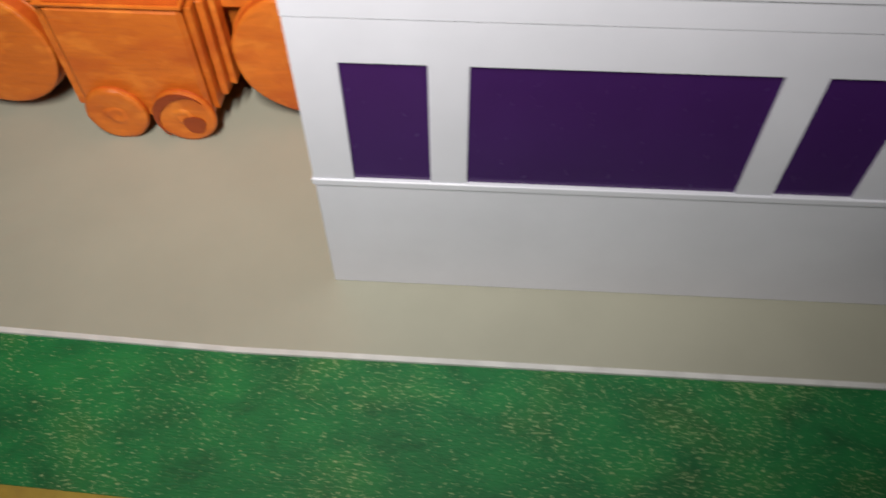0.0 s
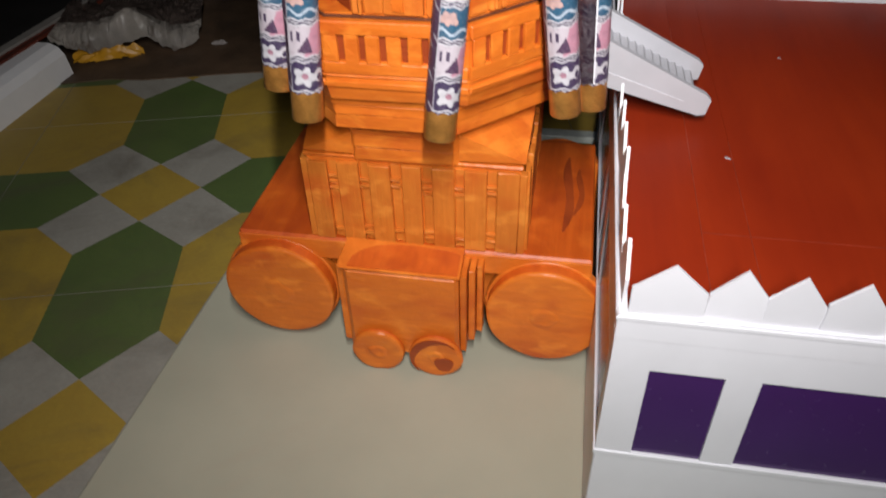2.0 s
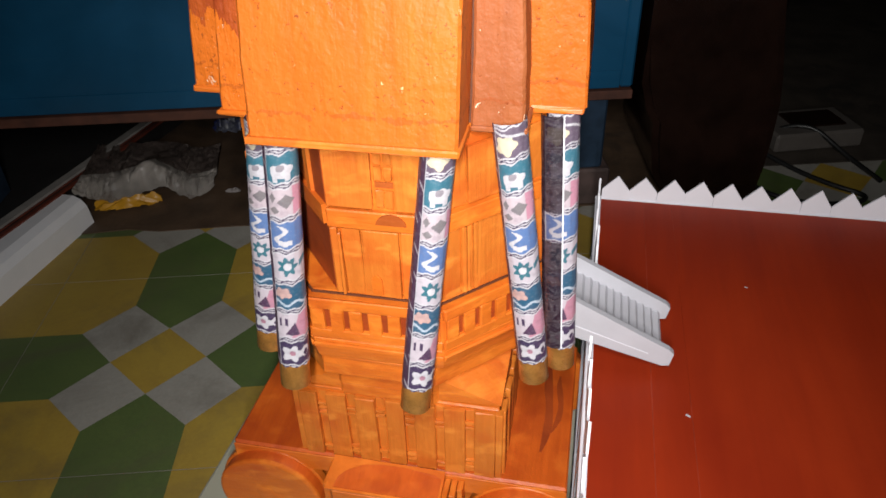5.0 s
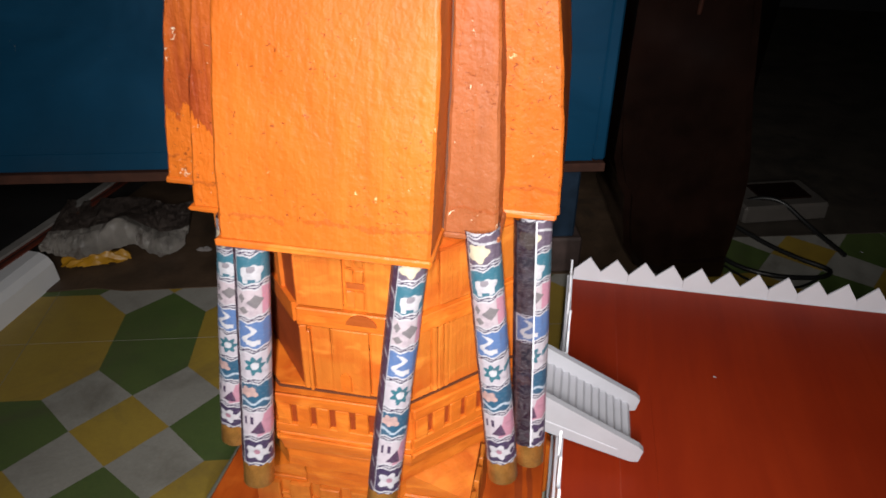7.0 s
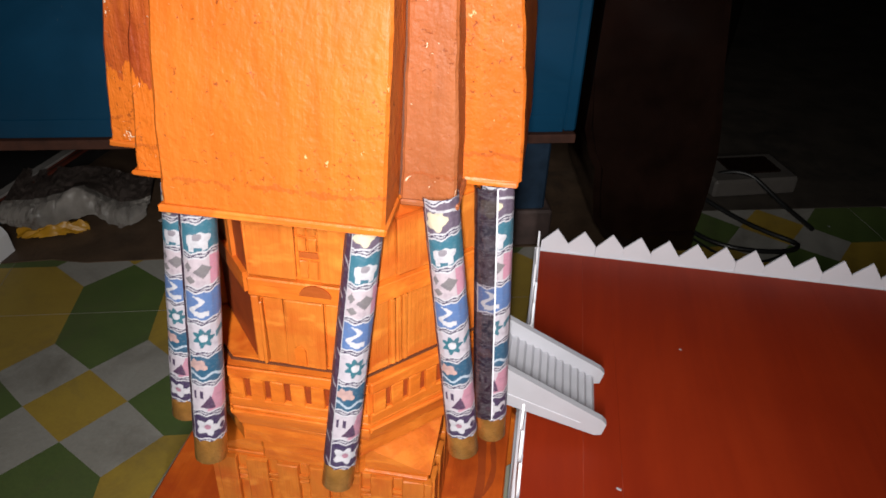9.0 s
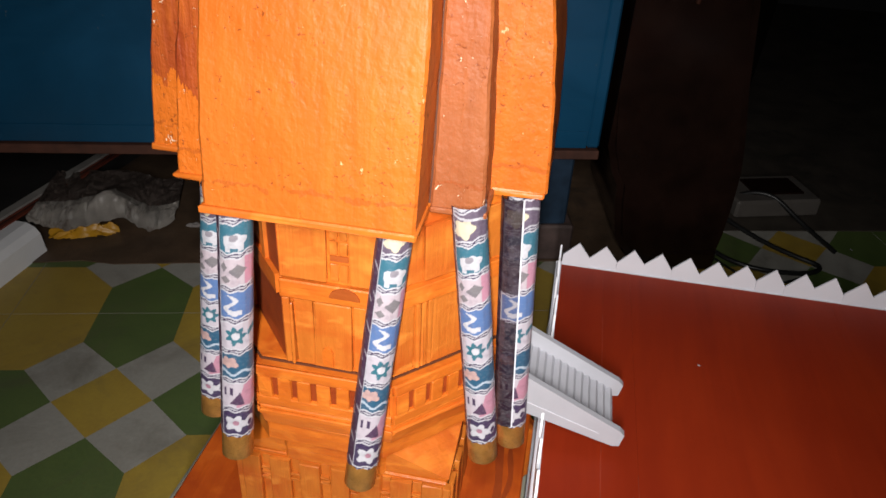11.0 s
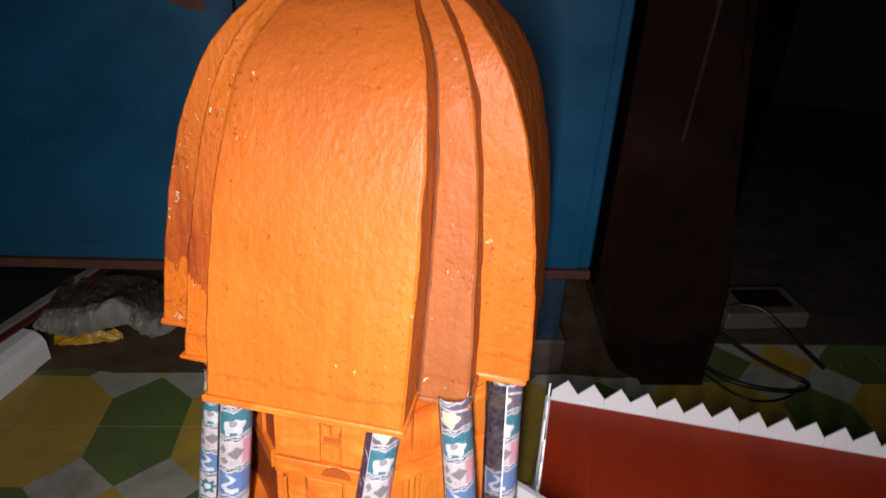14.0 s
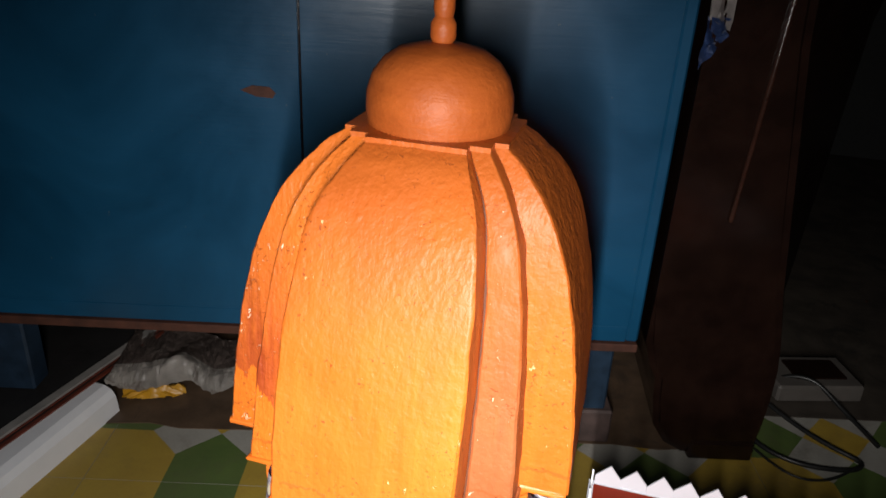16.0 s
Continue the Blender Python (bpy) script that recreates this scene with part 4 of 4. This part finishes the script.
def cross_plan(w, d, s):
    q = [(w, -d), (w, -s), (s, -s), (s, -w), (d, -w)]
    pts = []
    for i in range(4):
        c, n = (1, 0, -1, 0)[i], (0, 1, 0, -1)[i]
        pts += [(c * x - n * y, n * x + c * y) for x, y in q]
    return pts


def turned(plan, i):
    c, n = (1, 0, -1, 0)[i], (0, 1, 0, -1)[i]
    return [(c * x - n * y, n * x + c * y) for x, y in plan]


# Core is near black, so the seams between blocks carry painted shade.
canopy = cpart("canopy", loft(cross_plan(BAY_W - 0.002, BAY_D - 0.003, STEP - 0.003), 1.0, 0.0), SLIT, "terracotta and orange painted domed canopy")
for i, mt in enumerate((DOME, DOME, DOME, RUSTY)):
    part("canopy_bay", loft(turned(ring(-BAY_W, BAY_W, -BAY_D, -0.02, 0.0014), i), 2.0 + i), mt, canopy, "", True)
    lip = part("canopy_lip", bm_box(-BAY_W - 0.0012, BAY_W + 0.0012, -BAY_D - (0.0022, -0.0015, 0.0022, 0.0012)[i], -BAY_D + 0.03, ZL - 0.0034, ZL + 0.0002, 0.0008), ORANGE, canopy)
    lip.matrix_local = Matrix.Rotation(i * math.pi / 2, 4, "Z")
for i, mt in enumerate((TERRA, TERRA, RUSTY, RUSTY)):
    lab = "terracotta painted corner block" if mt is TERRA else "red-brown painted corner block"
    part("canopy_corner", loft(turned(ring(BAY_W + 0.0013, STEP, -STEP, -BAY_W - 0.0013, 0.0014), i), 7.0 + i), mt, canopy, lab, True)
    lip = part("canopy_lip", bm_box(BAY_W + 0.0013, STEP + 0.0018, -STEP - 0.0018, -BAY_W - 0.0013, ZL - 0.0030, ZL + 0.0002, 0.0008), TERRA if mt is TERRA else ORANGE, canopy)
    lip.matrix_local = Matrix.Rotation(i * math.pi / 2, 4, "Z")
TOPX = LEAN_X * (ZT - ZL)
canopy_top = cpart("canopy_top", bm_prism([(x + TOPX, y, ZT - 0.0005) for x, y in cross_plan(0.0278, 0.0462, 0.0388)], (0, 0, 0.0028)), DOME)
KZ = ZT + 0.0022
knob = cpart("knob", bm_lathe([(0.0408, KZ), (0.0420, KZ + 0.0085), (0.0415, KZ + 0.018), (0.0385, KZ + 0.0275), (0.0325, KZ + 0.0355), (0.0240, KZ + 0.0412), (0.012, KZ + 0.0442), (0.004, KZ + 0.0448)], 40), KNOB, "", None, True)
FZ = KZ + 0.0438
fin = cpart("finial", bm_lathe([(0.0056, FZ), (0.0072, FZ + 0.004), (0.0070, FZ + 0.011), (0.0050, FZ + 0.0145), (0.0058, FZ + 0.018), (0.0058, FZ + 0.027), (0.0044, FZ + 0.030), (0.0052, FZ + 0.034), (0.0048, FZ + 0.052), (0.003, FZ + 0.060), (0.001, FZ + 0.066)], 20), KNOB, "slender orange beaded finial", None, True)

knob.location.x = fin.location.x = TOPX

# printed cloth tubes that hang round the canopy
TUBE_R, TUBE_L, BANDS = 0.0090, 0.149, 8


def cloth_print(x, y, darkened):
    """The printed pattern: x across the cloth and y along it, in millimetres; a ground and a plain motif in each of eight bands."""
    step = 1000 * TUBE_L / BANDS
    y = y - 0.10 * x + 0.7 * np.sin(0.31 * x + 0.02 * y)
    b = np.clip(np.floor(y / step), 0, BANDS - 1)
    q = y - b * step
    xr = (x + 11) % 23 - 11
    col = np.zeros((len(x), 3))
    white, cream = np.array((0.48, 0.47, 0.51)), np.array((0.55, 0.49, 0.36))

    def lay(mask, c):
        col[mask] = c

    def blob(cx, cy, rx, ry, ragged=0.0):
        a = np.arctan2(q - cy, xr - cx)
        return ((xr - cx) / rx) ** 2 + ((q - cy) / ry) ** 2 < 1 + ragged * np.cos(5 * a + b)

    grounds = [(0.045, 0.03, 0.075), (0.44, 0.39, 0.44), (0.025, 0.085, 0.15), (0.43, 0.39, 0.44), (0.085, 0.150, 0.32), (0.44, 0.37, 0.41), (0.040, 0.135, 0.19), (0.12, 0.09, 0.13)]
    for i, g in enumerate(grounds):
        lay(b == i, g)
    pink = np.array((0.42, 0.20, 0.27))
    lay((b == 1) & (xr > 1.0 + 0.3 * (q - 9)), pink)
    lay((b == 5) & (xr > 4.0), pink * 1.08)
    # scroll
    lay((b == 0) & blob(-1.5, 9.0, 6.4, 4.6, 0.45), white)
    lay((b == 0) & blob(6.5, 9.5, 3.0, 3.4), white)
    lay((b == 0) & blob(6.9, 8.4, 1.7, 1.9), grounds[0])
    lay((b == 0) & blob(-1.5, 9.4, 1.8, 1.6), pink * 0.8)
    # dark cone with small marks
    lay((b == 1) & (np.abs(xr + 0.5 - 0.2 * (q - 4)) < 4.2 * (1 - (q - 3.2) / 8.5)) & (q > 3.2), (0.07, 0.035, 0.075))
    lay((b == 1) & (q > 9) & (q < 14) & (np.abs(np.abs(xr + 5.5) - 1.8) < 0.7), (0.05, 0.03, 0.07))
    # pale shape over a wave
    lay((b == 2) & blob(-5.0, 11.5, 5.2, 3.2, 0.35), (0.45, 0.29, 0.27))
    lay((b == 2) & (np.abs(q - 5.2 - 1.5 * np.sin(0.55 * xr)) < 0.8), (0.36, 0.42, 0.50))
    # flower and leaf
    r, a = np.hypot(xr + 1.0, q - 9.6), np.arctan2(q - 9.6, xr + 1.0)
    lay((b == 3) & (r < 6.0 * (0.80 + 0.20 * np.cos(7 * a))), (0.025, 0.12, 0.16))
    lay((b == 3) & (r < 2.3), white)
    lay((b == 3) & (xr > 5.4) & (np.abs(q - 10 - 0.35 * (xr - 6)) < 1.7), (0.05, 0.15, 0.20))
    # loose curl
    lay((b == 4) & (np.abs(xr + 3.5 - 2.6 * np.sin(0.62 * q + 0.4)) < 1.5) & (q > 3.2) & (q < 15), white)
    lay((b == 4) & (np.abs(q - 5.0) < 1.4) & (xr > -5) & (xr < 2.5), white)
    # grey leaves
    for cx, cy, rx, ry in ((0.5, 10.0, 5.0, 3.9), (-6.0, 5.2, 3.0, 2.3), (-7.0, 12.0, 2.0, 3.0)):
        lay((b == 5) & (np.abs(xr - cx) / rx + np.abs(q - cy) / ry < 1), (0.17, 0.155, 0.165))
    # plain rounded white shape on teal
    lay((b == 6) & blob(-1.2, 8.0, 6.2, 3.8, 0.18), white)
    lay((b == 6) & (q > 2.2) & (q < 6) & (np.abs(np.abs(xr + 1.2) - 3.4) < 1.5), white)
    lay((b == 6) & blob(-1.6, 9.8, 2.3, 1.9), (0.24, 0.22, 0.25))
    # cream shape on plum
    lay((b == 7) & blob(-3.5, 8.5, 5.6, 5.2, 0.3), cream)
    lay((b == 7) & (np.abs(q - 13.0 + 0.3 * xr) < 0.7), white)
    # waves between the bands
    edge = np.minimum(q, step - q) + 0.5 * np.sin(0.8 * x + 2.0 * b)
    lay(edge < 1.9, white)
    lay(edge < 0.95, (0.05, 0.035, 0.075))
    lay(edge < 0.25, white * 0.9)
    # selvage: the plum border of the sheet
    border = (x < -9.6) & (x > -17)
    lay(border, (0.055, 0.025, 0.05))
    lay(border & (np.sin(0.9 * y + 1.3 * x) + 0.5 * np.sin(0.37 * y) > 1.15), (0.30, 0.27, 0.30))
    lay(np.abs(x + 9.6) < 0.35, white)
    if darkened:
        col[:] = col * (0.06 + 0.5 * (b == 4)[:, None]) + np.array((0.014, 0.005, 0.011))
    return col


def printed_sheet(name, points, material, darkened=False):
    """A sheet through rows of points (from the foot up), each row the same angles; the print follows the arc."""
    rows, cols = points.shape[0], points.shape[1]
    arc = np.concatenate([[0], np.cumsum(np.linalg.norm(np.diff(points[0, :, :2], axis=0), axis=1))])
    front = np.argmin(np.hypot(points[0, :, 0], points[0, :, 1] + TUBE_R))
    x = np.tile(1000 * (arc - arc[front]), rows)
    y = np.repeat(1000 * points[:, 0, 2], cols)
    faces = [(r * cols + c, r * cols + c + 1, (r + 1) * cols + c + 1, (r + 1) * cols + c) for r in range(rows - 1) for c in range(cols - 1)]
    me = bpy.data.meshes.new(name)
    me.from_pydata(points.reshape(-1, 3).tolist(), [], faces)
    rgb = cloth_print(x, y, darkened)
    at = me.color_attributes.new("print", "FLOAT_COLOR", "POINT")
    at.data.foreach_set("color", np.concatenate([rgb, np.ones((len(rgb), 1))], 1).ravel().astype(np.float32))
    me.materials.append(material)
    me.shade_smooth()
    return me


def sleeve_points():
    zs = np.linspace(0, TUBE_L, 330)
    # from the back, by the left side and the front, round to the back again
    an = np.linspace(-1.5 * math.pi, 0.5 * math.pi, 131)
    pts = np.zeros((len(zs), len(an), 3))
    for i, z in enumerate(zs):
        hem = 0.0005 if i == 0 else 0.0
        for j, a in enumerate(an):
            r = TUBE_R + 0.00022 * noise.noise((3 * math.cos(a), 3 * math.sin(a), 60 * z)) + 0.00012 * noise.noise((5 * math.cos(a), 5 * math.sin(a), 190 * z))
            pts[i, j] = (r * math.cos(a), r * math.sin(a), z + hem * math.sin(9 * a))
    return pts


def flap_points():
    zs = np.linspace(0.001, TUBE_L - 0.001, 300)
    an = np.linspace(-1.62, -3.35, 44)[::-1]
    pts = np.zeros((len(zs), len(an), 3))
    for i, z in enumerate(zs):
        for j, a in enumerate(an):
            k = (-1.62 - a) / 1.73
            r = TUBE_R + 0.0006 + (0.0016 + 0.0012 * z / TUBE_L) * math.sin(min(1.0, k) * math.pi * 0.75) + 0.0002 * noise.noise((4 * a, 0.0, 80 * z))
            pts[i, j] = (r * math.cos(a), r * math.sin(a), z)
    return pts


TUBE_ME = printed_sheet("sleeve", sleeve_points(), CLOTHBAND)
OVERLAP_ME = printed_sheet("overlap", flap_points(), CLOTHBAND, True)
CAP_ME = mesh_from(bm_lathe([(0.0084, -0.0165), (0.0088, -0.016), (0.0087, 0.0), (0.0084, 0.0003)], 24), "cap", BRASS, True)
EDGE_ME = mesh_from(bm_box(-0.0004, 0.0004, -0.0100, -0.0094, 0.001, 0.1480), "paper_edge", WHITE)
SPOTS = [((-0.0845, 0.1170), (-0.0966, 0.0925, 0.2316)), ((-0.1672, 0.1165), (-0.1705, 0.0925, 0.2382)), ((-0.0532, 0.1365), (-0.0342, 0.1275, 0.2312)),
         ((-0.0278, 0.1690), (-0.0186, 0.1515, 0.2235)), ((-0.1815, 0.1300), (-0.1938, 0.1150, 0.2420)), ((-0.0480, 0.2780), (-0.0420, 0.2820, 0.2265)),
         ((-0.1050, 0.3130), (-0.1020, 0.3180, 0.2265)), ((-0.1850, 0.3020), (-0.1880, 0.3060, 0.2265))]
TWIST = (0.34, 0.0, 0.1, 0.05, -0.45, 0.4, 1.0, 2.0)
FACING = Vector((0.0, -0.22))
for k, ((tx, ty), (bx, by, bz)) in enumerate(SPOTS):
    ob = tagged(new("hanging_tube", TUBE_ME), "rolled tube of printed banded cloth hanging from the canopy", "cloth tube", "tubes round the chariot")
    top, bot = Vector((tx, ty, bz + 0.147)), Vector((bx, by, bz))
    length = 0.895 if k == 4 else 1.0  # squeezed to keep this tube's top under the canopy lip
    ax = (top - bot).normalized()
    side_x = (Vector((1, 0, 0)) - ax * ax.x).normalized()
    side_y = ax.cross(side_x)
    turn = math.atan2(FACING.y - by, FACING.x - bx) + math.pi / 2 if k < 5 else 0.0
    ob.matrix_world = Matrix.Translation(bot) @ Matrix((side_x, side_y, ax)).transposed().to_4x4() @ Matrix.Rotation(turn + TWIST[k], 4, "Z") @ Matrix.Diagonal((1, 1, length, 1))
    c = new("cap", CAP_ME)
    c.parent = ob
    c["label"] = "brass foil end cap"
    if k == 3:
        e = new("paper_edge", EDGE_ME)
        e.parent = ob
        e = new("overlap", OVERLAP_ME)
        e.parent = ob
        e["label"] = "overlap of the cloth in darker colours"

# ---- things on the floor ----
plug = empty("power_strip", 0, 0, 0, "off-white plastic power box lying on the floor", "power box")
plug.matrix_world = Matrix.Translation((0.326, 0.962, 0)) @ Matrix.Rotation(0.33, 4, "Z")
part("case", bm_box(-0.072, 0.072, -0.045, 0.045, 0.0, 0.030, 0.004), GREYBOX, plug)
part("socket_plate", bm_box(-0.034, 0.052, -0.024, 0.030, 0.0302, 0.0325, 0.002), DARKWOOD, plug, "dark socket plate")


def cable(name, pts, r, label):
    cu = bpy.data.curves.new(name, "CURVE")
    cu.dimensions = "3D"
    cu.bevel_depth = r
    cu.bevel_resolution = 3
    sp = cu.splines.new("NURBS")
    sp.points.add(len(pts) - 1)
    for p, q in zip(sp.points, pts):
        p.co = (*q, 1)
    sp.use_endpoint_u = True
    sp.order_u = 4
    cu.materials.append(BLACK)
    return tagged(new(name, cu), label, "cable")


cable("cable", [(0.262, 0.925, 0.02), (0.285, 0.935, 0.03), (0.325, 0.935, 0.038), (0.352, 0.912, 0.02), (0.378, 0.885, 0.006), (0.393, 0.854, 0.005), (0.404, 0.823, 0.005)], 0.0036, "black power cable trailing over the floor")
cable("cable", [(0.255, 0.875, 0.01), (0.289, 0.84, 0.005), (0.321, 0.809, 0.005), (0.353, 0.788, 0.005), (0.378, 0.775, 0.005), (0.360, 0.752, 0.005), (0.318, 0.743, 0.005), (0.266, 0.742, 0.005), (0.225, 0.772, 0.005), (0.218, 0.80, 0.005)], 0.0036, "black power cable coiled on the floor")
cable("cable", [(0.225, 0.76, 0.004), (0.238, 0.743, 0.004), (0.262, 0.716, 0.004), (0.295, 0.708, 0.004), (0.333, 0.728, 0.004), (0.352, 0.746, 0.012)], 0.0018, "thin black wire beside the power cable")

# crumpled sheet and yellow scrap
def crumple(name, px, py, turn, sx, sy, h, mt, label, cat, seed):
    cx = cy = 0.0
    bm = bmesh.new()
    n = 26
    g = []
    for i in range(n):
        row = []
        for j in range(n):
            u, v = i / (n - 1) * 2 - 1, j / (n - 1) * 2 - 1
            r = max(0.0, 1 - (u * u + v * v) ** 0.5 * (0.85 + 0.3 * noise.noise((u * 1.5 + seed, v * 1.5, 2))))
            f = abs(noise.noise((u * 2.2 + seed, v * 2.2, seed))) + 0.5 * abs(noise.noise((u * 5 + seed, v * 5, seed)))
            e = 1 + 0.18 * noise.noise((math.atan2(v, u) * 1.3 + seed, 0, 7))
            row.append(bm.verts.new((cx + sx * u * e, cy + sy * v * e, 0.002 + h * min(1, 2.2 * r) * (0.35 + 0.9 * f))))
        g.append(row)
    for i in range(n - 1):
        for j in range(n - 1):
            u, v = (i + 0.5) / (n - 1) * 2 - 1, (j + 0.5) / (n - 1) * 2 - 1
            if u * u + v * v < 1.05:
                bm.faces.new((g[i][j], g[i + 1][j], g[i + 1][j + 1], g[i][j + 1]))
    bmesh.ops.delete(bm, geom=[v for v in bm.verts if not v.link_faces], context="VERTS")
    bmesh.ops.solidify(bm, geom=bm.faces, thickness=0.0012)
    ob = thing(name, bm, mt, label, cat, smooth=True)
    ob.matrix_world = Matrix.Translation((px, py, 0)) @ Matrix.Rotation(turn, 4, "Z")
    return ob


HEM = [(0.0, -0.692, 0.540, 0.044, 0.052), (0.25, -0.668, 0.568, 0.015, 0.040), (0.42, -0.640, 0.590, 0.013, 0.045), (0.48, -0.626, 0.603, 0.016, 0.062), (0.55, -0.608, 0.610, 0.020, 0.050),
       (0.62, -0.592, 0.612, 0.022, 0.037), (0.78, -0.570, 0.613, 0.002, 0.025), (0.92, -0.550, 0.632, 0.002, 0.022), (1.0, -0.543, 0.652, 0.006, 0.018)]


def draped_sheet(v0, v1, rows):
    """A stretch of the sheet from its hem (0) to its back (1): a rolled hem in two lobes, a fold between them, and creases that run back."""
    bm = bmesh.new()
    n = 90
    us = [p[0] for p in HEM]
    g = []
    for i in range(n):
        u = i / (n - 1)
        hx, hy, low, top = (sum(float(np.interp(u + o, us, [p[c] for p in HEM])) for o in (-0.03, 0.0, 0.03)) / 3 for c in (1, 2, 3, 4))
        row = []
        for j in range(rows):
            v = v0 + (v1 - v0) * j / (rows - 1)
            k = min(1.0, v / 0.16)
            rise = math.sin(k * math.pi / 2)
            back = max(0.0, v - 0.16) / 0.84
            flat = 0.049 - 0.022 * u
            z = low + (top - low) * rise + (flat - top) * min(1.0, 2.0 * back)
            y = hy + 0.016 * (1 - math.cos(k * math.pi / 2)) + back * (0.115 - 0.035 * u)
            x = hx - 0.042 * back + 0.012 * back * u
            run = noise.noise((u * 15 + 1.6 * v, v * 1.3, 2.0))
            w = 0.0042 * run + 0.0035 * (0.5 - abs(noise.noise((u * 8 - 2.2 * v, v * 2.4, 5.1)))) + 0.0016 * noise.noise((u * 34, v * 9, 3.3)) + 0.0012 * noise.noise((u * 70, v * 30, 7.3)) + 0.005 * (0.35 - abs(noise.noise((u * 19 + 4.0 * v, v * 5.0, 11.0)))) + 0.003 * (0.35 - abs(noise.noise((u * 47 - 6.0 * v, v * 11.0, 4.0))))
            row.append(bm.verts.new((x + 0.5 * w, y - 0.8 * w * rise, max(0.0018, z + w))))
        g.append(row)
    for i in range(n - 1):
        for j in range(rows - 1):
            bm.faces.new((g[i][j], g[i + 1][j], g[i + 1][j + 1], g[i][j + 1]))
    bmesh.ops.solidify(bm, geom=bm.faces, thickness=0.0008)
    return bm


sheet = thing("plastic_sheet", draped_sheet(0.31, 1.0, 26), CLOTH, "crumpled brown-grey plastic sheet with a pale hem beside the plinth", "plastic sheet", smooth=True)
part("hem", draped_sheet(0.0, 0.312, 20), HEMGREY, sheet, "pale grey rolled hem", True)
crumple("yellow_scrap", -0.648, 0.592, 0.45, 0.046, 0.015, 0.014, YELLOW, "crumpled yellow plastic scrap under the grey sheet", "plastic scrap", 8.4)

crumple("crumpled_wrapper", -0.61, 0.855, 0.3, 0.032, 0.024, 0.03, WRAP, "crumpled grey and blue plastic wrapper on the floor under the cupboard", "wrapper", 5.2)

crumple("paper_scrap", -0.515, 0.652, 0.2, 0.011, 0.006, 0.004, RAG, "small pale crumpled scrap on the brown cement floor", "paper scrap", 3.1)

for x, y, z, w, on in ((0.064, 0.140, Z0 + RZ, 0.0016, "red roof"), (0.1165, 0.2825, Z0 + RZ, 0.0011, "red roof"), (0.434, 0.844, 0.0013, 0.002, "dark floor")):
    sc = thing("paper_scrap", bm_box(-w, w, -w * 0.4, w * 0.4, 0, 0.0004), GREYCARD, "tiny white paper scrap on the " + on, "paper scrap")
    sc.location = (x, y, z)
    sc.rotation_euler = (0, 0, -0.5)

# pale cloth with a blue corner tucked between cupboard and cabinet
def rag_mesh(x0, x1, z0, z1, seed, slant):
    bm = bmesh.new()
    n, m = 10, 14
    g = []
    for i in range(m):
        v = i / (m - 1)
        g.append([bm.verts.new((x0 + (x1 - x0) * j / (n - 1) + 0.002 * noise.noise((j * 0.5, i * 0.4, seed)), -0.024 + 0.005 * math.sin(j * 1.1 + 0.5 * i) + 0.004 * noise.noise((j * 0.8, i * 0.6, seed)), z0 + (z1 - z0) * v + slant * (1 - v) * (j / (n - 1)))) for j in range(n)])
    for i in range(m - 1):
        for j in range(n - 1):
            bm.faces.new((g[i][j], g[i][j + 1], g[i + 1][j + 1], g[i + 1][j]))
    bmesh.ops.solidify(bm, geom=bm.faces, thickness=0.001)
    return bm


rag = thing("cloth_rag", rag_mesh(0.034, 0.058, 0.595, 0.74, 1.0, -0.012), RAG, "pale rag with a blue corner tucked between cupboard and cabinet", "rag", smooth=True)
rag.matrix_world = ROOM
part("blue_corner", rag_mesh(0.0325, 0.056, 0.540, 0.596, 3.0, 0.034), RAGBLUE, rag, "dark blue printed corner", True)

# ---- floor tiles, last ----
for i in range(-5, 6):
    for j in range(-5, 6):
        p = TC + Matrix.Rotation(TILE_TURN, 3, "Z") @ Vector((i * TILE, j * TILE, 0))
        if not (-1.6 < p.x < 1.5 and -0.9 < p.y < 2.0):
            continue
        t = new("tile", TILE_MESH)
        t.parent = floor
        t.location = p
        t.rotation_euler = (0, 0, TILE_TURN)
